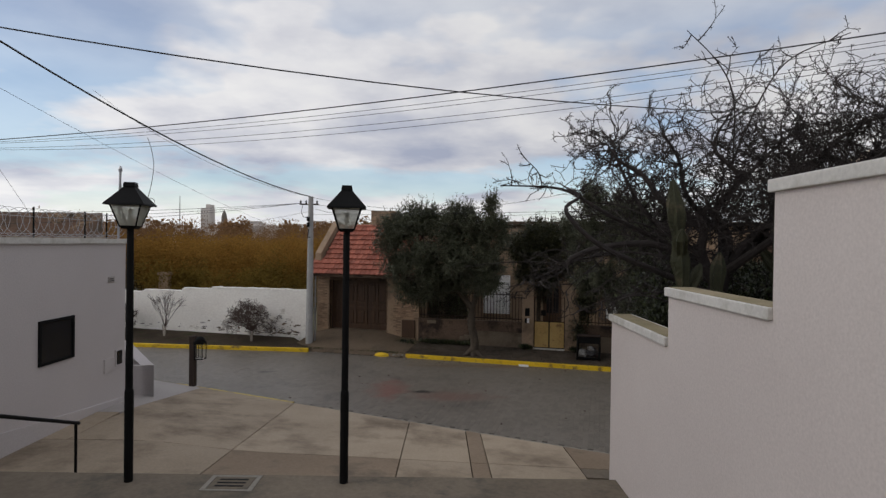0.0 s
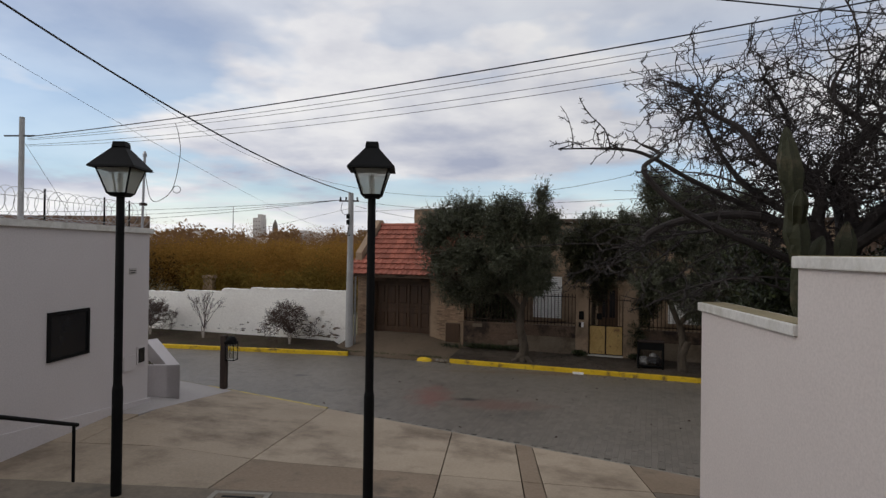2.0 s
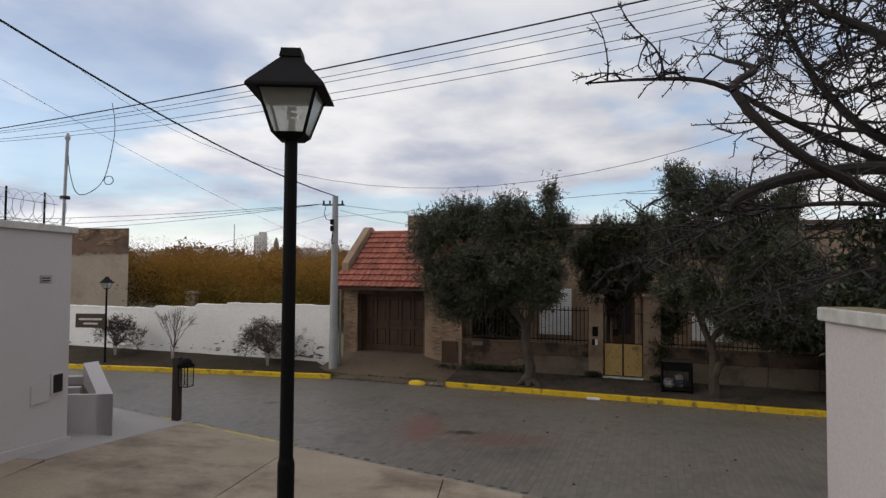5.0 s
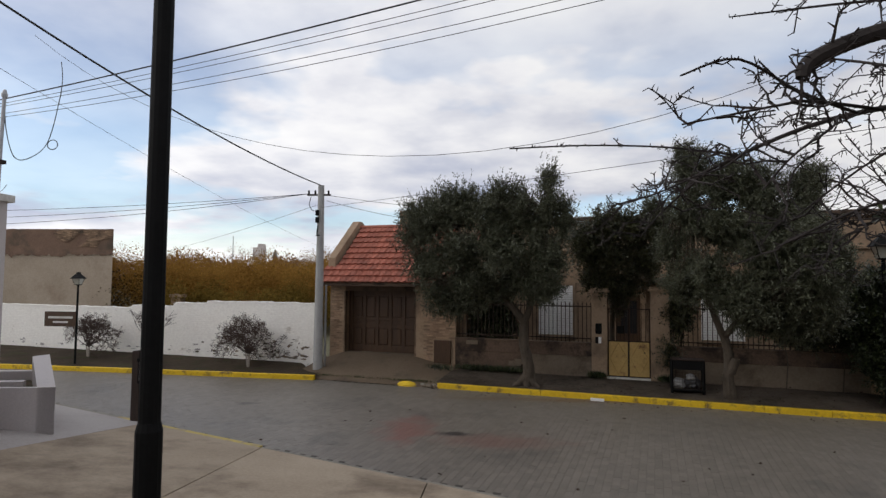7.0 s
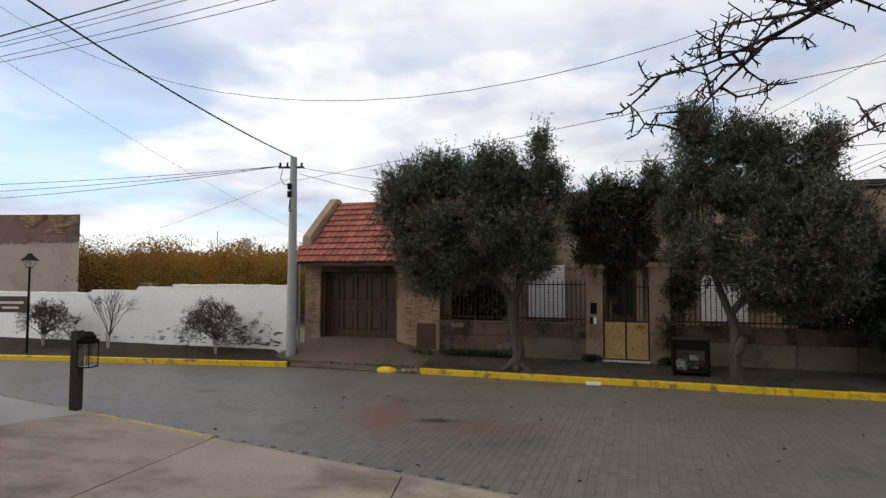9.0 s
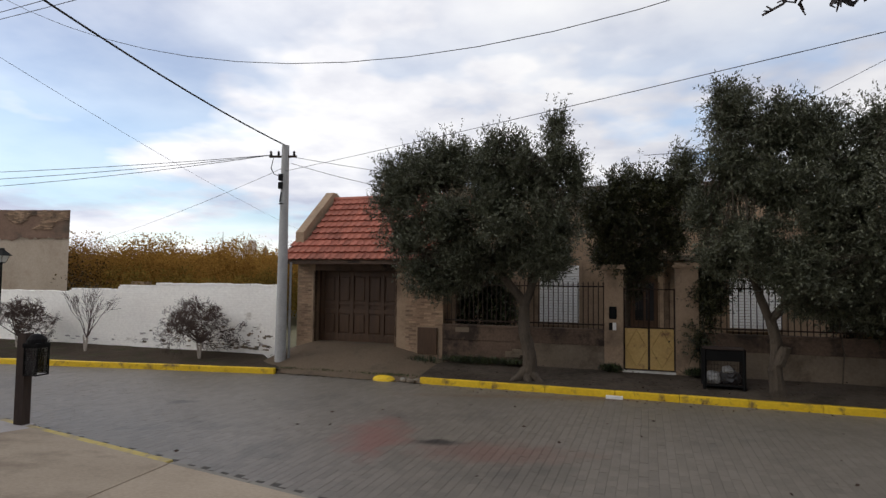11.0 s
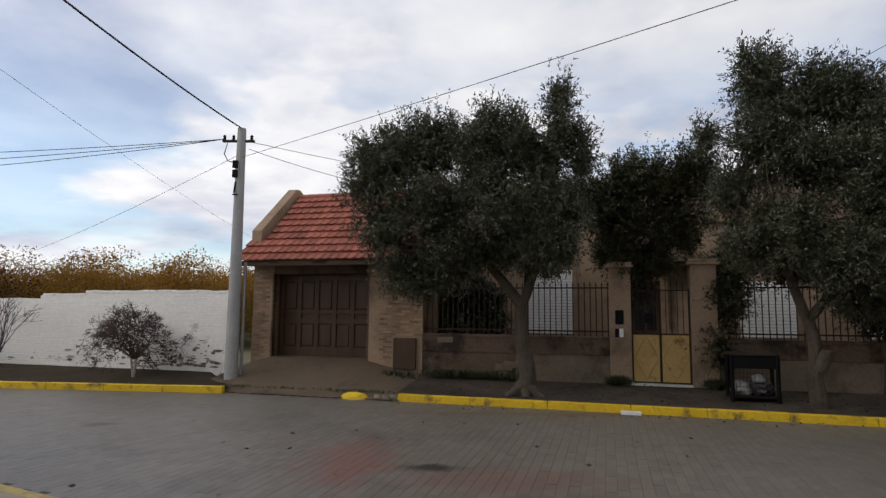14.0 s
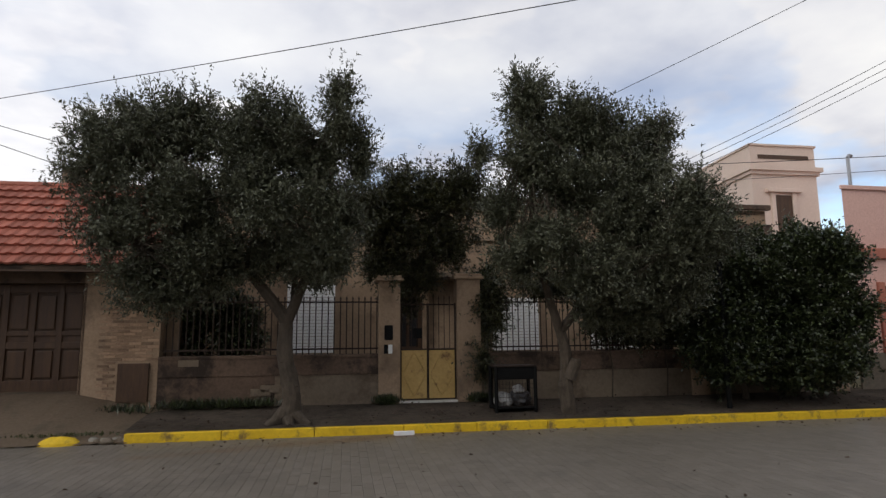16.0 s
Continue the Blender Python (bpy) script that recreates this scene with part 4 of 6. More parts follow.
# main body with flat roof
part("facade", box(-5.0, 12.3, 5.5, 5.8, 0.0, 5.7), "render_beige", house)
part("side_wall", box(-5.0, -4.7, 2.4, 14, 0.0, 5.7), "render_beige", house)
part("side_wall", box(12.0, 12.3, 5.8, 14, 0.0, 5.7), "render_beige", house)
part("flat_roof", box(-5.0, 12.3, 5.5, 14, 5.55, 5.7), "damp_shaded_wall", house)
part("cornice", box(-5.1, 12.4, 5.32, 5.5, 5.7, 5.86, 0.02), "damp_shaded_wall", house, "dark weathered roof edge")
part("cornice", box(-5.1, 12.4, 5.4, 5.5, 4.55, 4.68, 0.02), "render_beige", house)


def shutter_window(u0, u1, z0, z1):
    w = part("window", box(u0 - 0.1, u1 + 0.1, 5.42, 5.5, z0 - 0.1, z1 + 0.1, 0.01), "render_beige", house, "window with lowered white roller shutter")
    n = int((z1 - z0) / 0.09)
    for k in range(n):
        part("slat", box(u0, u1, 5.395, 5.42, z0 + k * 0.09 + 0.006, z0 + k * 0.09 + 0.086, 0.01), "shutter", w)


shutter_window(-2.7, -1.4, 1.35, 3.25)
shutter_window(3.1, 4.5, 1.35, 2.95)
shutter_window(6.1, 7.6, 1.35, 2.85)
part("canopy", box(0.5, 2.4, 4.7, 5.5, 3.4, 3.55, 0.02), "low_plaster", house, "flat concrete canopy over the front door")
dr = part("door", box(0.2, 1.05, 5.4, 5.5, 0.35, 2.9, 0.01), "dark_wood", house, "dark wooden front door")
part("door_surround", box(0.0, 0.2, 5.36, 5.5, 0.35, 3.05, 0.01), "render_beige", house)
part("door_surround", box(1.05, 1.25, 5.36, 5.5, 0.35, 3.05, 0.01), "render_beige", house)
part("door_pane", box(0.36, 0.6, 5.385, 5.4, 1.5, 2.7, 0.004), "dark_glass", dr)
part("door_pane", box(0.68, 0.92, 5.385, 5.4, 1.5, 2.7, 0.004), "dark_glass", dr)
for z0_, z1_ in ((0.55, 0.9), (0.98, 1.35)):
    part("door_panel", box(0.34, 0.92, 5.385, 5.4, z0_, z1_, 0.01), "dark_wood", dr)
part("front_yard", box(-5.0, 12.3, 2.2, 5.5, -0.1, 0.34), "soil", house)

# ---- front fence, gate and pillars ----
fence = thing("front_fence", FM, "low damp wall with rusty iron railing", "fence")


def low_wall(u0, u1, lower):
    part("low_wall", box(u0, u1, 2.07, 2.3, 0.1, 0.98), lower, fence, "low stained masonry wall")
    part("upper_band", box(u0, u1, 2.05, 2.3, 0.98, 1.34, 0.01), "damp_shaded_wall", fence, "dark damp band below the railing")
    part("wall_cap", box(u0, u1, 2.04, 2.33, 1.34, 1.42, 0.015), "damp_shaded_wall", fence)


low_wall(-5.0, -2.6, "damp_shaded_wall")
low_wall(-2.6, -0.37, "low_plaster")
low_wall(2.0, 11.2, "low_plaster")
for u_, z_ in ((-4.6, 1.2), (-3.1, 0.55), (-2.9, 0.62)):
    part("bare_block", box(u_, u_ + 0.42, 2.045, 2.08, z_, z_ + 0.16, 0.012), "low_plaster", fence, "pale block showing through the damp render")
bar_me = tubes([((0, 0, 1.42), (0, 0, 2.66), 0.0135, 0.0135), ((0, 0, 2.66), (0, 0, 2.72), 0.02, 0.001), ((0, 0, 2.64), (0, 0, 2.67), 0.02, 0.02)], 5)
bar_me.materials.append(M["rust"])
for u0, u1 in ((-4.9, -0.4), (2.1, 7.2)):
    n = int((u1 - u0) / 0.135)
    for k in range(n + 1):
        part("bar", bar_me, "rust", fence, at=Matrix.Translation((u0 + (u1 - u0) * k / n, 2.18, 0)))
    for zz in (1.52, 2.56):
        part("rail", box(u0 - 0.05, u1 + 0.05, 2.165, 2.195, zz, zz + 0.035), "rust", fence)
for u0, u1, zt in ((-0.37, 0.12, 3.05), (1.42, 1.98, 3.1), (7.2, 7.65, 1.75), (11.1, 11.5, 2.2)):
    part("pillar", box(u0, u1, 2.0, 2.4, 0.1, zt, 0.012), "render_beige", fence, "beige rendered gate pillar")
    part("pillar_cap", box(u0 - 0.07, u1 + 0.07, 1.93, 2.47, zt, zt + 0.07, 0.012), "render_beige", fence)
    part("pillar_cap", box(u0 - 0.03, u1 + 0.03, 1.97, 2.43, zt + 0.07, zt + 0.13, 0.012), "render_beige", fence)
# no recess is cut: a black block paints the niche's inner shade
part("bell_niche", box(-0.24, -0.05, 1.975, 2.0, 1.72, 2.05, 0.03), "black_iron", fence, "black plate standing for the shaded niche in the pillar")
for k in range(2):
    part("number_tile", box(-0.25 + 0.1 * k, -0.16 + 0.1 * k, 1.985, 2.0, 1.42, 1.62, 0.004), "white_plastic" if k else "black_iron", fence, "small number tile")
gate = thing("gate", FM, "ochre sheet-metal double gate with rusty bars above", "gate")
for u0, u1 in ((0.14, 0.755), (0.77, 1.40)):
    lf = part("leaf", box(u0, u1, 2.15, 2.17, 0.4, 1.5), "ochre_gate", gate)
    c = ((u0 + u1) / 2, 0.95)
    hw, hh = (u1 - u0) / 2 - 0.04, 0.5
    dd = [(c[0] - hw, c[1]), (c[0], c[1] + hh), (c[0] + hw, c[1]), (c[0], c[1] - hh), (c[0] - hw, c[1])]
    part("diamond", tubes([((dd[i][0], 2.145, dd[i][1]), (dd[i + 1][0], 2.145, dd[i + 1][1]), 0.013, 0.013) for i in range(4)], 4), "ochre_gate", lf)
    part("frame", tubes([((u0, 2.15, 0.38), (u0, 2.15, 2.55), 0.02, 0.02), ((u1, 2.15, 0.38), (u1, 2.15, 2.55), 0.02, 0.02), ((u0, 2.15, 0.39), (u1, 2.15, 0.39), 0.018, 0.018), ((u0, 2.15, 1.5), (u1, 2.15, 1.5), 0.018, 0.018), ((u0, 2.15, 2.52), (u1, 2.15, 2.52), 0.015, 0.015)], 4), "rust", lf)
    for k in range(1, 5):
        uu = u0 + (u1 - u0) * k / 5
        part("bar", tubes([((uu, 2.16, 1.5), (uu, 2.16, 2.66), 0.009, 0.009), ((uu, 2.16, 2.66), (uu, 2.16, 2.74), 0.018, 0.001)], 5), "rust", lf)
part("letter_box", box(0.42, 0.62, 2.06, 2.14, 1.75, 1.98, 0.01), "black_iron", gate, "small black letter box")
part("sill", box(0.1, 1.42, 1.98, 2.2, 0.3, 0.37, 0.012), "coping", gate, "pale stone threshold")

# ---- whitewashed wall, brick building ----
WA, WB = Vector((-6.3, 27.45, 0)), Vector((-17.6, 30.3, 0))
wang = math.degrees(math.atan2(WA.y - WB.y, WA.x - WB.x))
white_wall = thing("white_wall", pose(WB.x, WB.y, 0, 0, 0, wang), "old whitewashed brick wall with crumbling damp base", "wall", kind="structure")
wl = (WA - WB).length


def course_top(x):
    return 2.45 if x > wl - 5.0 else (2.36 if x > wl - 6.7 else (2.2 if x > wl - 9.0 else 2.1))


wb = bmesh.new()
for x0, x1 in ((-30, wl - 9.0), (wl - 9.0, wl - 6.7), (wl - 6.7, wl - 5.0), (wl - 5.0, wl)):
    box(x0, x1, 0, 0.3, 0.0, course_top((x0 + x1) / 2), 0, wb)
part("masonry", wb, "whitewash", white_wall)
oc = thing("old_chimney", pose(-19.7, 42.0, -0.06), "stub of an old brick chimney among the trees", "chimney")
part("stack", box(-0.33, 0.33, -0.3, 0.3, 0, 2.3, 0.03), "render_beige", oc)
part("cap", box(-0.4, 0.4, -0.37, 0.37, 2.3, 2.5, 0.03), "render_beige", oc)
brick_house = thing("brick_building", None, "old bare brick building with flaking plaster gable", "building")
part("wall", prism([(-72, 41.7), (-24.0, 41.7), (-36, 56), (-72, 56)], -0.1, 6.5), "plaster_far", brick_house)
bb = bmesh.new()
xs = np.linspace(-72, -23.95, 300)
lo_ = [bb.verts.new((x, 41.64, 4.85 + 0.6 * noise.noise(Vector((x * 0.7, 0, 1))) + 0.3 * noise.noise(Vector((x * 2.9, 0, 4))) + 0.15 * noise.noise(Vector((x * 9, 0, 4))))) for x in xs]
hi_ = [bb.verts.new((x, 41.64, 6.55 + 0.04 * noise.noise(Vector((x * 3, 0, 7))))) for x in xs]
for i in range(299):
    bb.faces.new((lo_[i], lo_[i + 1], hi_[i + 1], hi_[i]))
part("brick_band", bb, "old_brick", brick_house, "exposed crumbling brickwork")
rnd4 = random.Random(14)
course_me = mesh_of(box(-0.12, 0.12, -0.03, 0.03, -0.03, 0.03, 0.005), "brick")
course_me.materials.append(M["brick"])
for k in range(16):
    for i in range(16):
        x_, z_ = -24.12 - 0.25 * i - (0.12 if k % 2 else 0), 5.45 + 0.068 * k
        if noise.noise(Vector((x_ * 0.9, z_ * 1.5, 2))) > -0.1:
            part("brick", course_me, "brick", brick_house, at=pose(x_, 41.62 + rnd4.uniform(-0.012, 0.004), z_))
# bricks on edge along the top of the white wall, and peeled patches
edge_me = mesh_of(box(-0.11, 0.11, -0.01, 0.29, -0.02, 0.055, 0.012), "coping_brick")
edge_me.materials.append(M["whitewash"])
for k in range(92):
    x_ = wl - 0.14 - 0.2275 * k
    part("coping_brick", edge_me, "whitewash", white_wall, at=pose(x_, rnd4.uniform(-0.012, 0.012), course_top(x_) + rnd4.uniform(-0.012, 0.02), 0, rnd4.uniform(-2, 2), rnd4.uniform(-2, 2)))
for k in range(140):
    pb = bmesh.new()
    near = k % 3 > 0
    cx_ = wl - (0.4 + abs(rnd4.gauss(0, 2.2)) if near else rnd4.uniform(0.5, 16.0))
    cz_ = 0.4 + abs(rnd4.gauss(0, 0.3 if near else 0.14))
    rx_, rz_ = rnd4.uniform(0.02, 0.13), rnd4.uniform(0.01, 0.04)
    ring_ = []
    for a in np.linspace(2 * math.pi, 0, 37)[:-1]:
        q_ = Vector((math.cos(a) * 1.6, math.sin(a) * 1.6, k * 1.3))
        k_ = 1 + 0.55 * noise.noise(q_) + 0.45 * noise.noise(q_ * 3.1)
        ring_.append(pb.verts.new((cx_ + rx_ * k_ * math.cos(a), -0.004 - 0.00015 * k, cz_ + rz_ * k_ * math.sin(a))))
    pb.faces.new(ring_)
    bmesh.ops.triangulate(pb, faces=pb.faces[:])
    part("peeled_patch", pb, ("pale_concrete", "worn_concrete", "old_concrete")[k % 3], white_wall, "patch of bare render where whitewash has peeled")

# ---- utility pole ----
up = thing("utility_pole", pose(-5.9, 26.35, 0.1), "grey concrete utility pole with cable fittings", "utility pole")
part("shaft", lathe([(0.17, 0), (0.155, 2.0), (0.11, 6.65)], 14), "pole_concrete", up)
part("crossarm", box(-0.5, 0.35, -0.04, 0.04, 6.28, 6.34, 0.008), "rust", up)
for k in range(4):
    part("insulator", lathe([(0.02, 0), (0.045, 0.03), (0.03, 0.07), (0.045, 0.1), (0.015, 0.14)], 8, m=pose(-0.45 + 0.24 * k, 0, 6.34)), "black_iron", up)
for zz in (5.3, 5.55):
    part("junction_box", box(-0.14, -0.02, -0.2, -0.1, zz, zz + 0.2, 0.012), "black_iron", up)
part("bracket", tubes([((-0.1, -0.12, 4.9), (-0.06, -0.13, 5.2), 0.02, 0.02), ((-0.12, -0.14, 4.85), (0.02, -0.16, 4.85), 0.02, 0.02)], 6), "black_iron", up)
part("drop_cable", wire_run([(-0.36, -0.02, 6.25), (-0.42, -0.05, 5.95), (-0.3, -0.1, 5.75), (-0.12, -0.12, 5.7)], 0.012), "wire", up)
part("ground_pipe", wire_run([(0.22, 0.1, 0.05), (0.22, 0.1, 3.1)], 0.04, 8), "steel", up)

# ---- third lamp with board ----
l3 = thing("street_lamp", pose(-15.4, 26.95, 0.12), "black street lamp with brown name board", "street lamp")
part("pole", lathe([(0.042, 0), (0.036, 3.0)], 10), "black_iron", l3)
lantern(l3, 3.0, 0.68)
bd = part("board", box(-1.25, 0.0, -0.06, -0.02, 1.42, 1.98, 0.012), "dark_wood", l3, "brown wooden sign board")
part("text_line", box(-1.1, -0.12, -0.068, -0.06, 1.72, 1.80), "coping", bd)
part("text_line", box(-0.9, -0.3, -0.068, -0.06, 1.55, 1.62), "coping", bd)

# ---- olive trees and hedge ----
def from_street(u, v, z):
    return tuple(FM @ Vector((u, v, z)))


def leafy_tree(name, base, trunk_segs, lobes, sprays, per, leaf, mat, label, seed, category="tree", reach=0.36, droop=0.0, bark="bark", shell=0.3, twigs=True):
    rng = np.random.default_rng(seed)
    ob = thing(name, pose(*base, 0, 0, -15), label, category)
    segs = []
    for pts, r0, r1 in trunk_segs:
        limb(pts, r0, r1, segs)
    me, c, d = crown(lobes, sprays, per, leaf[0], leaf[1], rng, reach, droop, shell, 0.06 if mat == "olive_leaf" else 0.02)
    cs = []
    ends = [np.array(p[-1]) for p, _, _ in trunk_segs if p[-1][2] > 3.2] or [np.array(trunk_segs[0][0][-1])]
    for i in rng.choice(len(c), size=min(700, len(c)), replace=False):
        e = ends[int(np.argmin([np.linalg.norm(c[i] - q_) for q_ in ends]))]
        k = rng.uniform(0.35, 0.7)
        m_ = e + (c[i] - e) * k + rng.normal(size=3) * 0.12
        if rng.uniform() < 0.22:
            cs.append((tuple(e), tuple(m_), 0.022, 0.012))
            cs.append((tuple(m_), tuple(c[i]), 0.012, 0.006))
        else:
            cs.append((tuple(m_), tuple(c[i] + d[i] * 0.2), 0.008, 0.004))
    me_t = tubes(segs, 12)
    for v in me_t.vertices:
        v.co += noise.noise_vector(v.co * 5.0) * 0.045 * max(0.15, 1 - v.co.z / 4)
    part("trunk", me_t, bark, ob, "gnarled grey trunk")
    if twigs:
        tagged(part("branching", tubes(cs, 4), bark, ob), kind="stuff")
    part("crown", me, mat, ob, "grey-green leaves" if mat == "olive_leaf" else "dark green leaves")
    return ob


o1 = from_street(-2.15, 0.55, 0.2)
leafy_tree("olive_tree", (*o1[:2], 0.16), [
    ([(0.0, 0, 0), (0.04, 0, 0.6), (-0.1, -0.05, 1.3), (-0.08, -0.1, 2.05)], 0.2, 0.125),
    ([(-0.08, -0.1, 1.95), (-0.35, -0.25, 2.35), (-0.85, -0.5, 3.0), (-1.35, -0.8, 3.7), (-2.0, -0.9, 4.9)], 0.13, 0.035),
    ([(-0.08, -0.1, 1.95), (0.12, -0.2, 2.4), (0.4, -0.5, 3.2), (0.45, -0.8, 4.1), (0.6, -1.0, 5.4)], 0.12, 0.035),
    ([(0.05, -0.1, 2.2), (0.0, -0.1, 3.1), (-0.5, -0.4, 4.5)], 0.08, 0.03),
    ([(-0.85, -0.5, 3.0), (-1.6, -0.8, 3.2), (-2.6, -0.9, 3.3)], 0.06, 0.02),
    ([(0.0, 0, 0.25), (0.2, -0.1, 0.1), (0.42, -0.2, 0.0)], 0.17, 0.05), ([(0.0, 0, 0.3), (-0.2, -0.12, 0.12), (-0.4, -0.25, 0.0)], 0.17, 0.05), ([(0.0, 0, 0.2), (0.05, -0.3, 0.0)], 0.16, 0.06),
], [(-2.56, -0.90, 5.29, 0.96, 1.04, 0.96), (-1.86, -0.90, 5.56, 0.70, 0.85, 0.74), (-3.22, -0.90, 4.81, 0.74, 0.85, 1.05), (-3.00, -0.80, 3.69, 0.79, 0.85, 0.87), (-2.48, -0.70, 2.80, 0.79, 0.76, 0.66), (-1.86, -1.10, 4.12, 1.05, 1.14, 1.05), (-0.81, -0.90, 5.29, 0.83, 1.04, 0.96), (-0.02, -0.90, 5.29, 0.70, 0.85, 0.96), (0.90, -1.30, 5.72, 0.28, 0.38, 0.87), (0.50, -0.90, 4.90, 0.74, 0.85, 0.79), (1.29, -0.90, 4.94, 0.33, 0.47, 0.66), (-0.46, -1.20, 4.12, 1.14, 1.14, 0.96), (0.81, -0.90, 3.94, 0.66, 0.95, 0.87), (0.59, -1.00, 3.25, 0.70, 0.76, 0.48), (-1.42, -1.00, 3.16, 0.70, 0.76, 0.52), (-0.4, -0.5, 3.2, 0.6, 0.6, 0.5), (-1.15, -0.5, 3.0, 0.65, 0.6, 0.5), (0.5, -0.5, 2.95, 0.5, 0.5, 0.4), (-2.1, -0.6, 2.5, 0.7, 0.6, 0.45)],
    9600, 17, (0.078, 0.0125), "olive_leaf", "olive tree with leaning trunk and dense grey-green crown", 3, shell=0.45)
o2 = from_street(3.4, 0.6, 0.2)
leafy_tree("olive_tree", (*o2[:2], 0.16), [
    ([(0.1, 0, 0), (0.05, 0, 0.6), (0.08, 0.0, 1.2), (-0.05, -0.05, 1.75)], 0.17, 0.11),
    ([(0.1, -0.1, 0.75), (0.2, -0.15, 1.0), (0.24, -0.18, 1.15)], 0.13, 0.1),
    ([(-0.05, -0.05, 1.7), (-0.4, -0.3, 2.6), (-0.8, -0.8, 3.8), (-0.9, -1.0, 5.6)], 0.1, 0.03),
    ([(-0.05, -0.05, 1.7), (0.5, -0.3, 2.5), (1.0, -0.8, 3.6), (1.2, -1.0, 5.0)], 0.1, 0.03),
    ([(0.3, -0.2, 2.2), (1.1, -0.8, 2.9), (1.9, -1.7, 3.4)], 0.07, 0.03),
], [(-0.93, -1.00, 6.29, 0.54, 0.62, 0.74), (-0.12, -0.90, 5.82, 0.69, 0.85, 0.83), (0.65, -0.90, 5.56, 0.79, 0.95, 0.79), (1.9, -0.60, 5.77, 0.52, 0.66, 0.83), (1.45, -1.00, 4.87, 0.79, 0.95, 0.79), (1.85, -1.90, 4.25, 0.6, 0.7, 0.55), (2.2, -2.20, 3.55, 0.55, 0.7, 0.62), (-0.88, -1.00, 5.04, 0.66, 0.85, 0.79), (-0.07, -1.00, 4.62, 1.04, 1.04, 0.87), (1.01, -1.20, 4.01, 1.22, 1.14, 1.04), (1.65, -1.70, 3.2, 0.85, 0.95, 0.72), (-0.62, -1.10, 3.50, 0.87, 0.95, 0.69), (0.56, -1.20, 2.89, 1.13, 1.04, 0.69), (1.8, -1.0, 2.55, 0.75, 0.8, 0.58), (1.45, -0.60, 2.16, 0.79, 0.66, 0.52), (-1.87, -0.70, 5.3, 0.16, 0.2, 0.55), (-1.35, -0.5, 4.2, 0.45, 0.6, 0.55), (-1.05, -0.6, 3.1, 0.5, 0.6, 0.6), (0.9, -0.4, 2.2, 0.8, 0.6, 0.4)],
    10600, 17, (0.078, 0.0125), "olive_leaf", "tall olive tree with dense dark grey-green crown", 4, shell=0.45)
s3 = from_street(0.6, 3.3, 0.3)
leafy_tree("garden_tree", (*s3[:2], 0.33), [([(-0.4, 0, 0), (-0.42, 0, 1.2), (-0.35, -0.2, 2.6)], 0.10, 0.07), ([(-0.35, -0.2, 2.6), (-0.6, -0.7, 3.6), (-0.7, -1.0, 4.6)], 0.06, 0.02), ([(-0.35, -0.2, 2.6), (0.2, -0.7, 3.6), (0.7, -1.0, 4.4)], 0.06, 0.02)],
    [(-0.55, -1.2, 4.75, 0.7, 0.7, 0.8), (0.25, -1.3, 4.75, 0.75, 0.7, 0.8), (1.0, -1.3, 4.85, 0.55, 0.7, 0.8), (-0.5, -1.0, 3.9, 0.95, 0.8, 0.8), (0.6, -1.0, 3.8, 0.85, 0.8, 0.75), (-0.75, -0.9, 3.1, 0.6, 0.6, 0.6), (0.05, -0.8, 2.95, 0.5, 0.5, 0.55), (-0.2, -0.5, 2.4, 0.22, 0.25, 0.5), (-1.1, -1.2, 4.3, 0.6, 0.7, 0.7)],
    4200, 15, (0.08, 0.014), "vine_leaf", "dark leafy tree rising behind the gate", 5, shell=0.5)
hd = from_street(7.15, 0.6, 0.2)
hedge = leafy_tree("hedge_tree", (*hd[:2], 0.16), [([(2.4, 0.9, 0.1), (2.4, 0.8, 1.6)], 0.09, 0.06)],
    [(0.4, 0.7, 2.3, 1.1, 0.9, 1.6), (1.5, 0.7, 2.5, 1.3, 1.0, 1.75), (2.6, 0.5, 2.5, 1.3, 1.0, 1.7), (3.05, 0.4, 2.2, 0.85, 0.9, 1.4), (1.0, 0.4, 3.1, 1.1, 1.0, 1.0), (2.2, 0.3, 1.3, 1.6, 1.0, 0.9), (2.6, 0.2, 3.3, 1.1, 0.9, 0.85), (0.3, 0.4, 1.4, 0.8, 0.8, 0.8)],
    10500, 12, (0.09, 0.024), "dark_leaf", "broad dense dark green hedge tree beside the pavement", 6, shell=0.75)
part("trunk", tubes([((1.0, 0.8, 0.1), (0.9, 0.7, 1.6), 0.08, 0.05)], 9), "bark", hedge)
l4 = thing("street_lamp", FM @ pose(7.1, 0.5, 0.18), "black street lamp half hidden by the hedge", "street lamp")
part("pole", lathe([(0.055, 0), (0.05, 3.85)], 10), "black_iron", l4)
lantern(l4, 3.85, 0.95)
# creeper along the railing
cr = thing("creeper", FM, "dark creeper tangled over the railing", "creeper")
rng = np.random.default_rng(12)
me, _, _ = crown([(2.2, 2.1, 2.3, 0.45, 0.3, 0.9), (5.2, 2.1, 2.5, 0.7, 0.35, 0.7), (6.6, 2.1, 2.2, 0.9, 0.4, 0.8), (3.9, 2.2, 2.95, 1.5, 0.35, 0.35), (2.0, 1.95, 1.2, 0.3, 0.2, 0.5), (5.9, 2.1, 1.7, 0.7, 0.25, 0.35), (7.9, 2.1, 1.6, 0.9, 0.3, 0.7)], 2900, 12, 0.07, 0.016, rng, 0.35, 0.8)
part("leaves", me, "vine_leaf", cr)
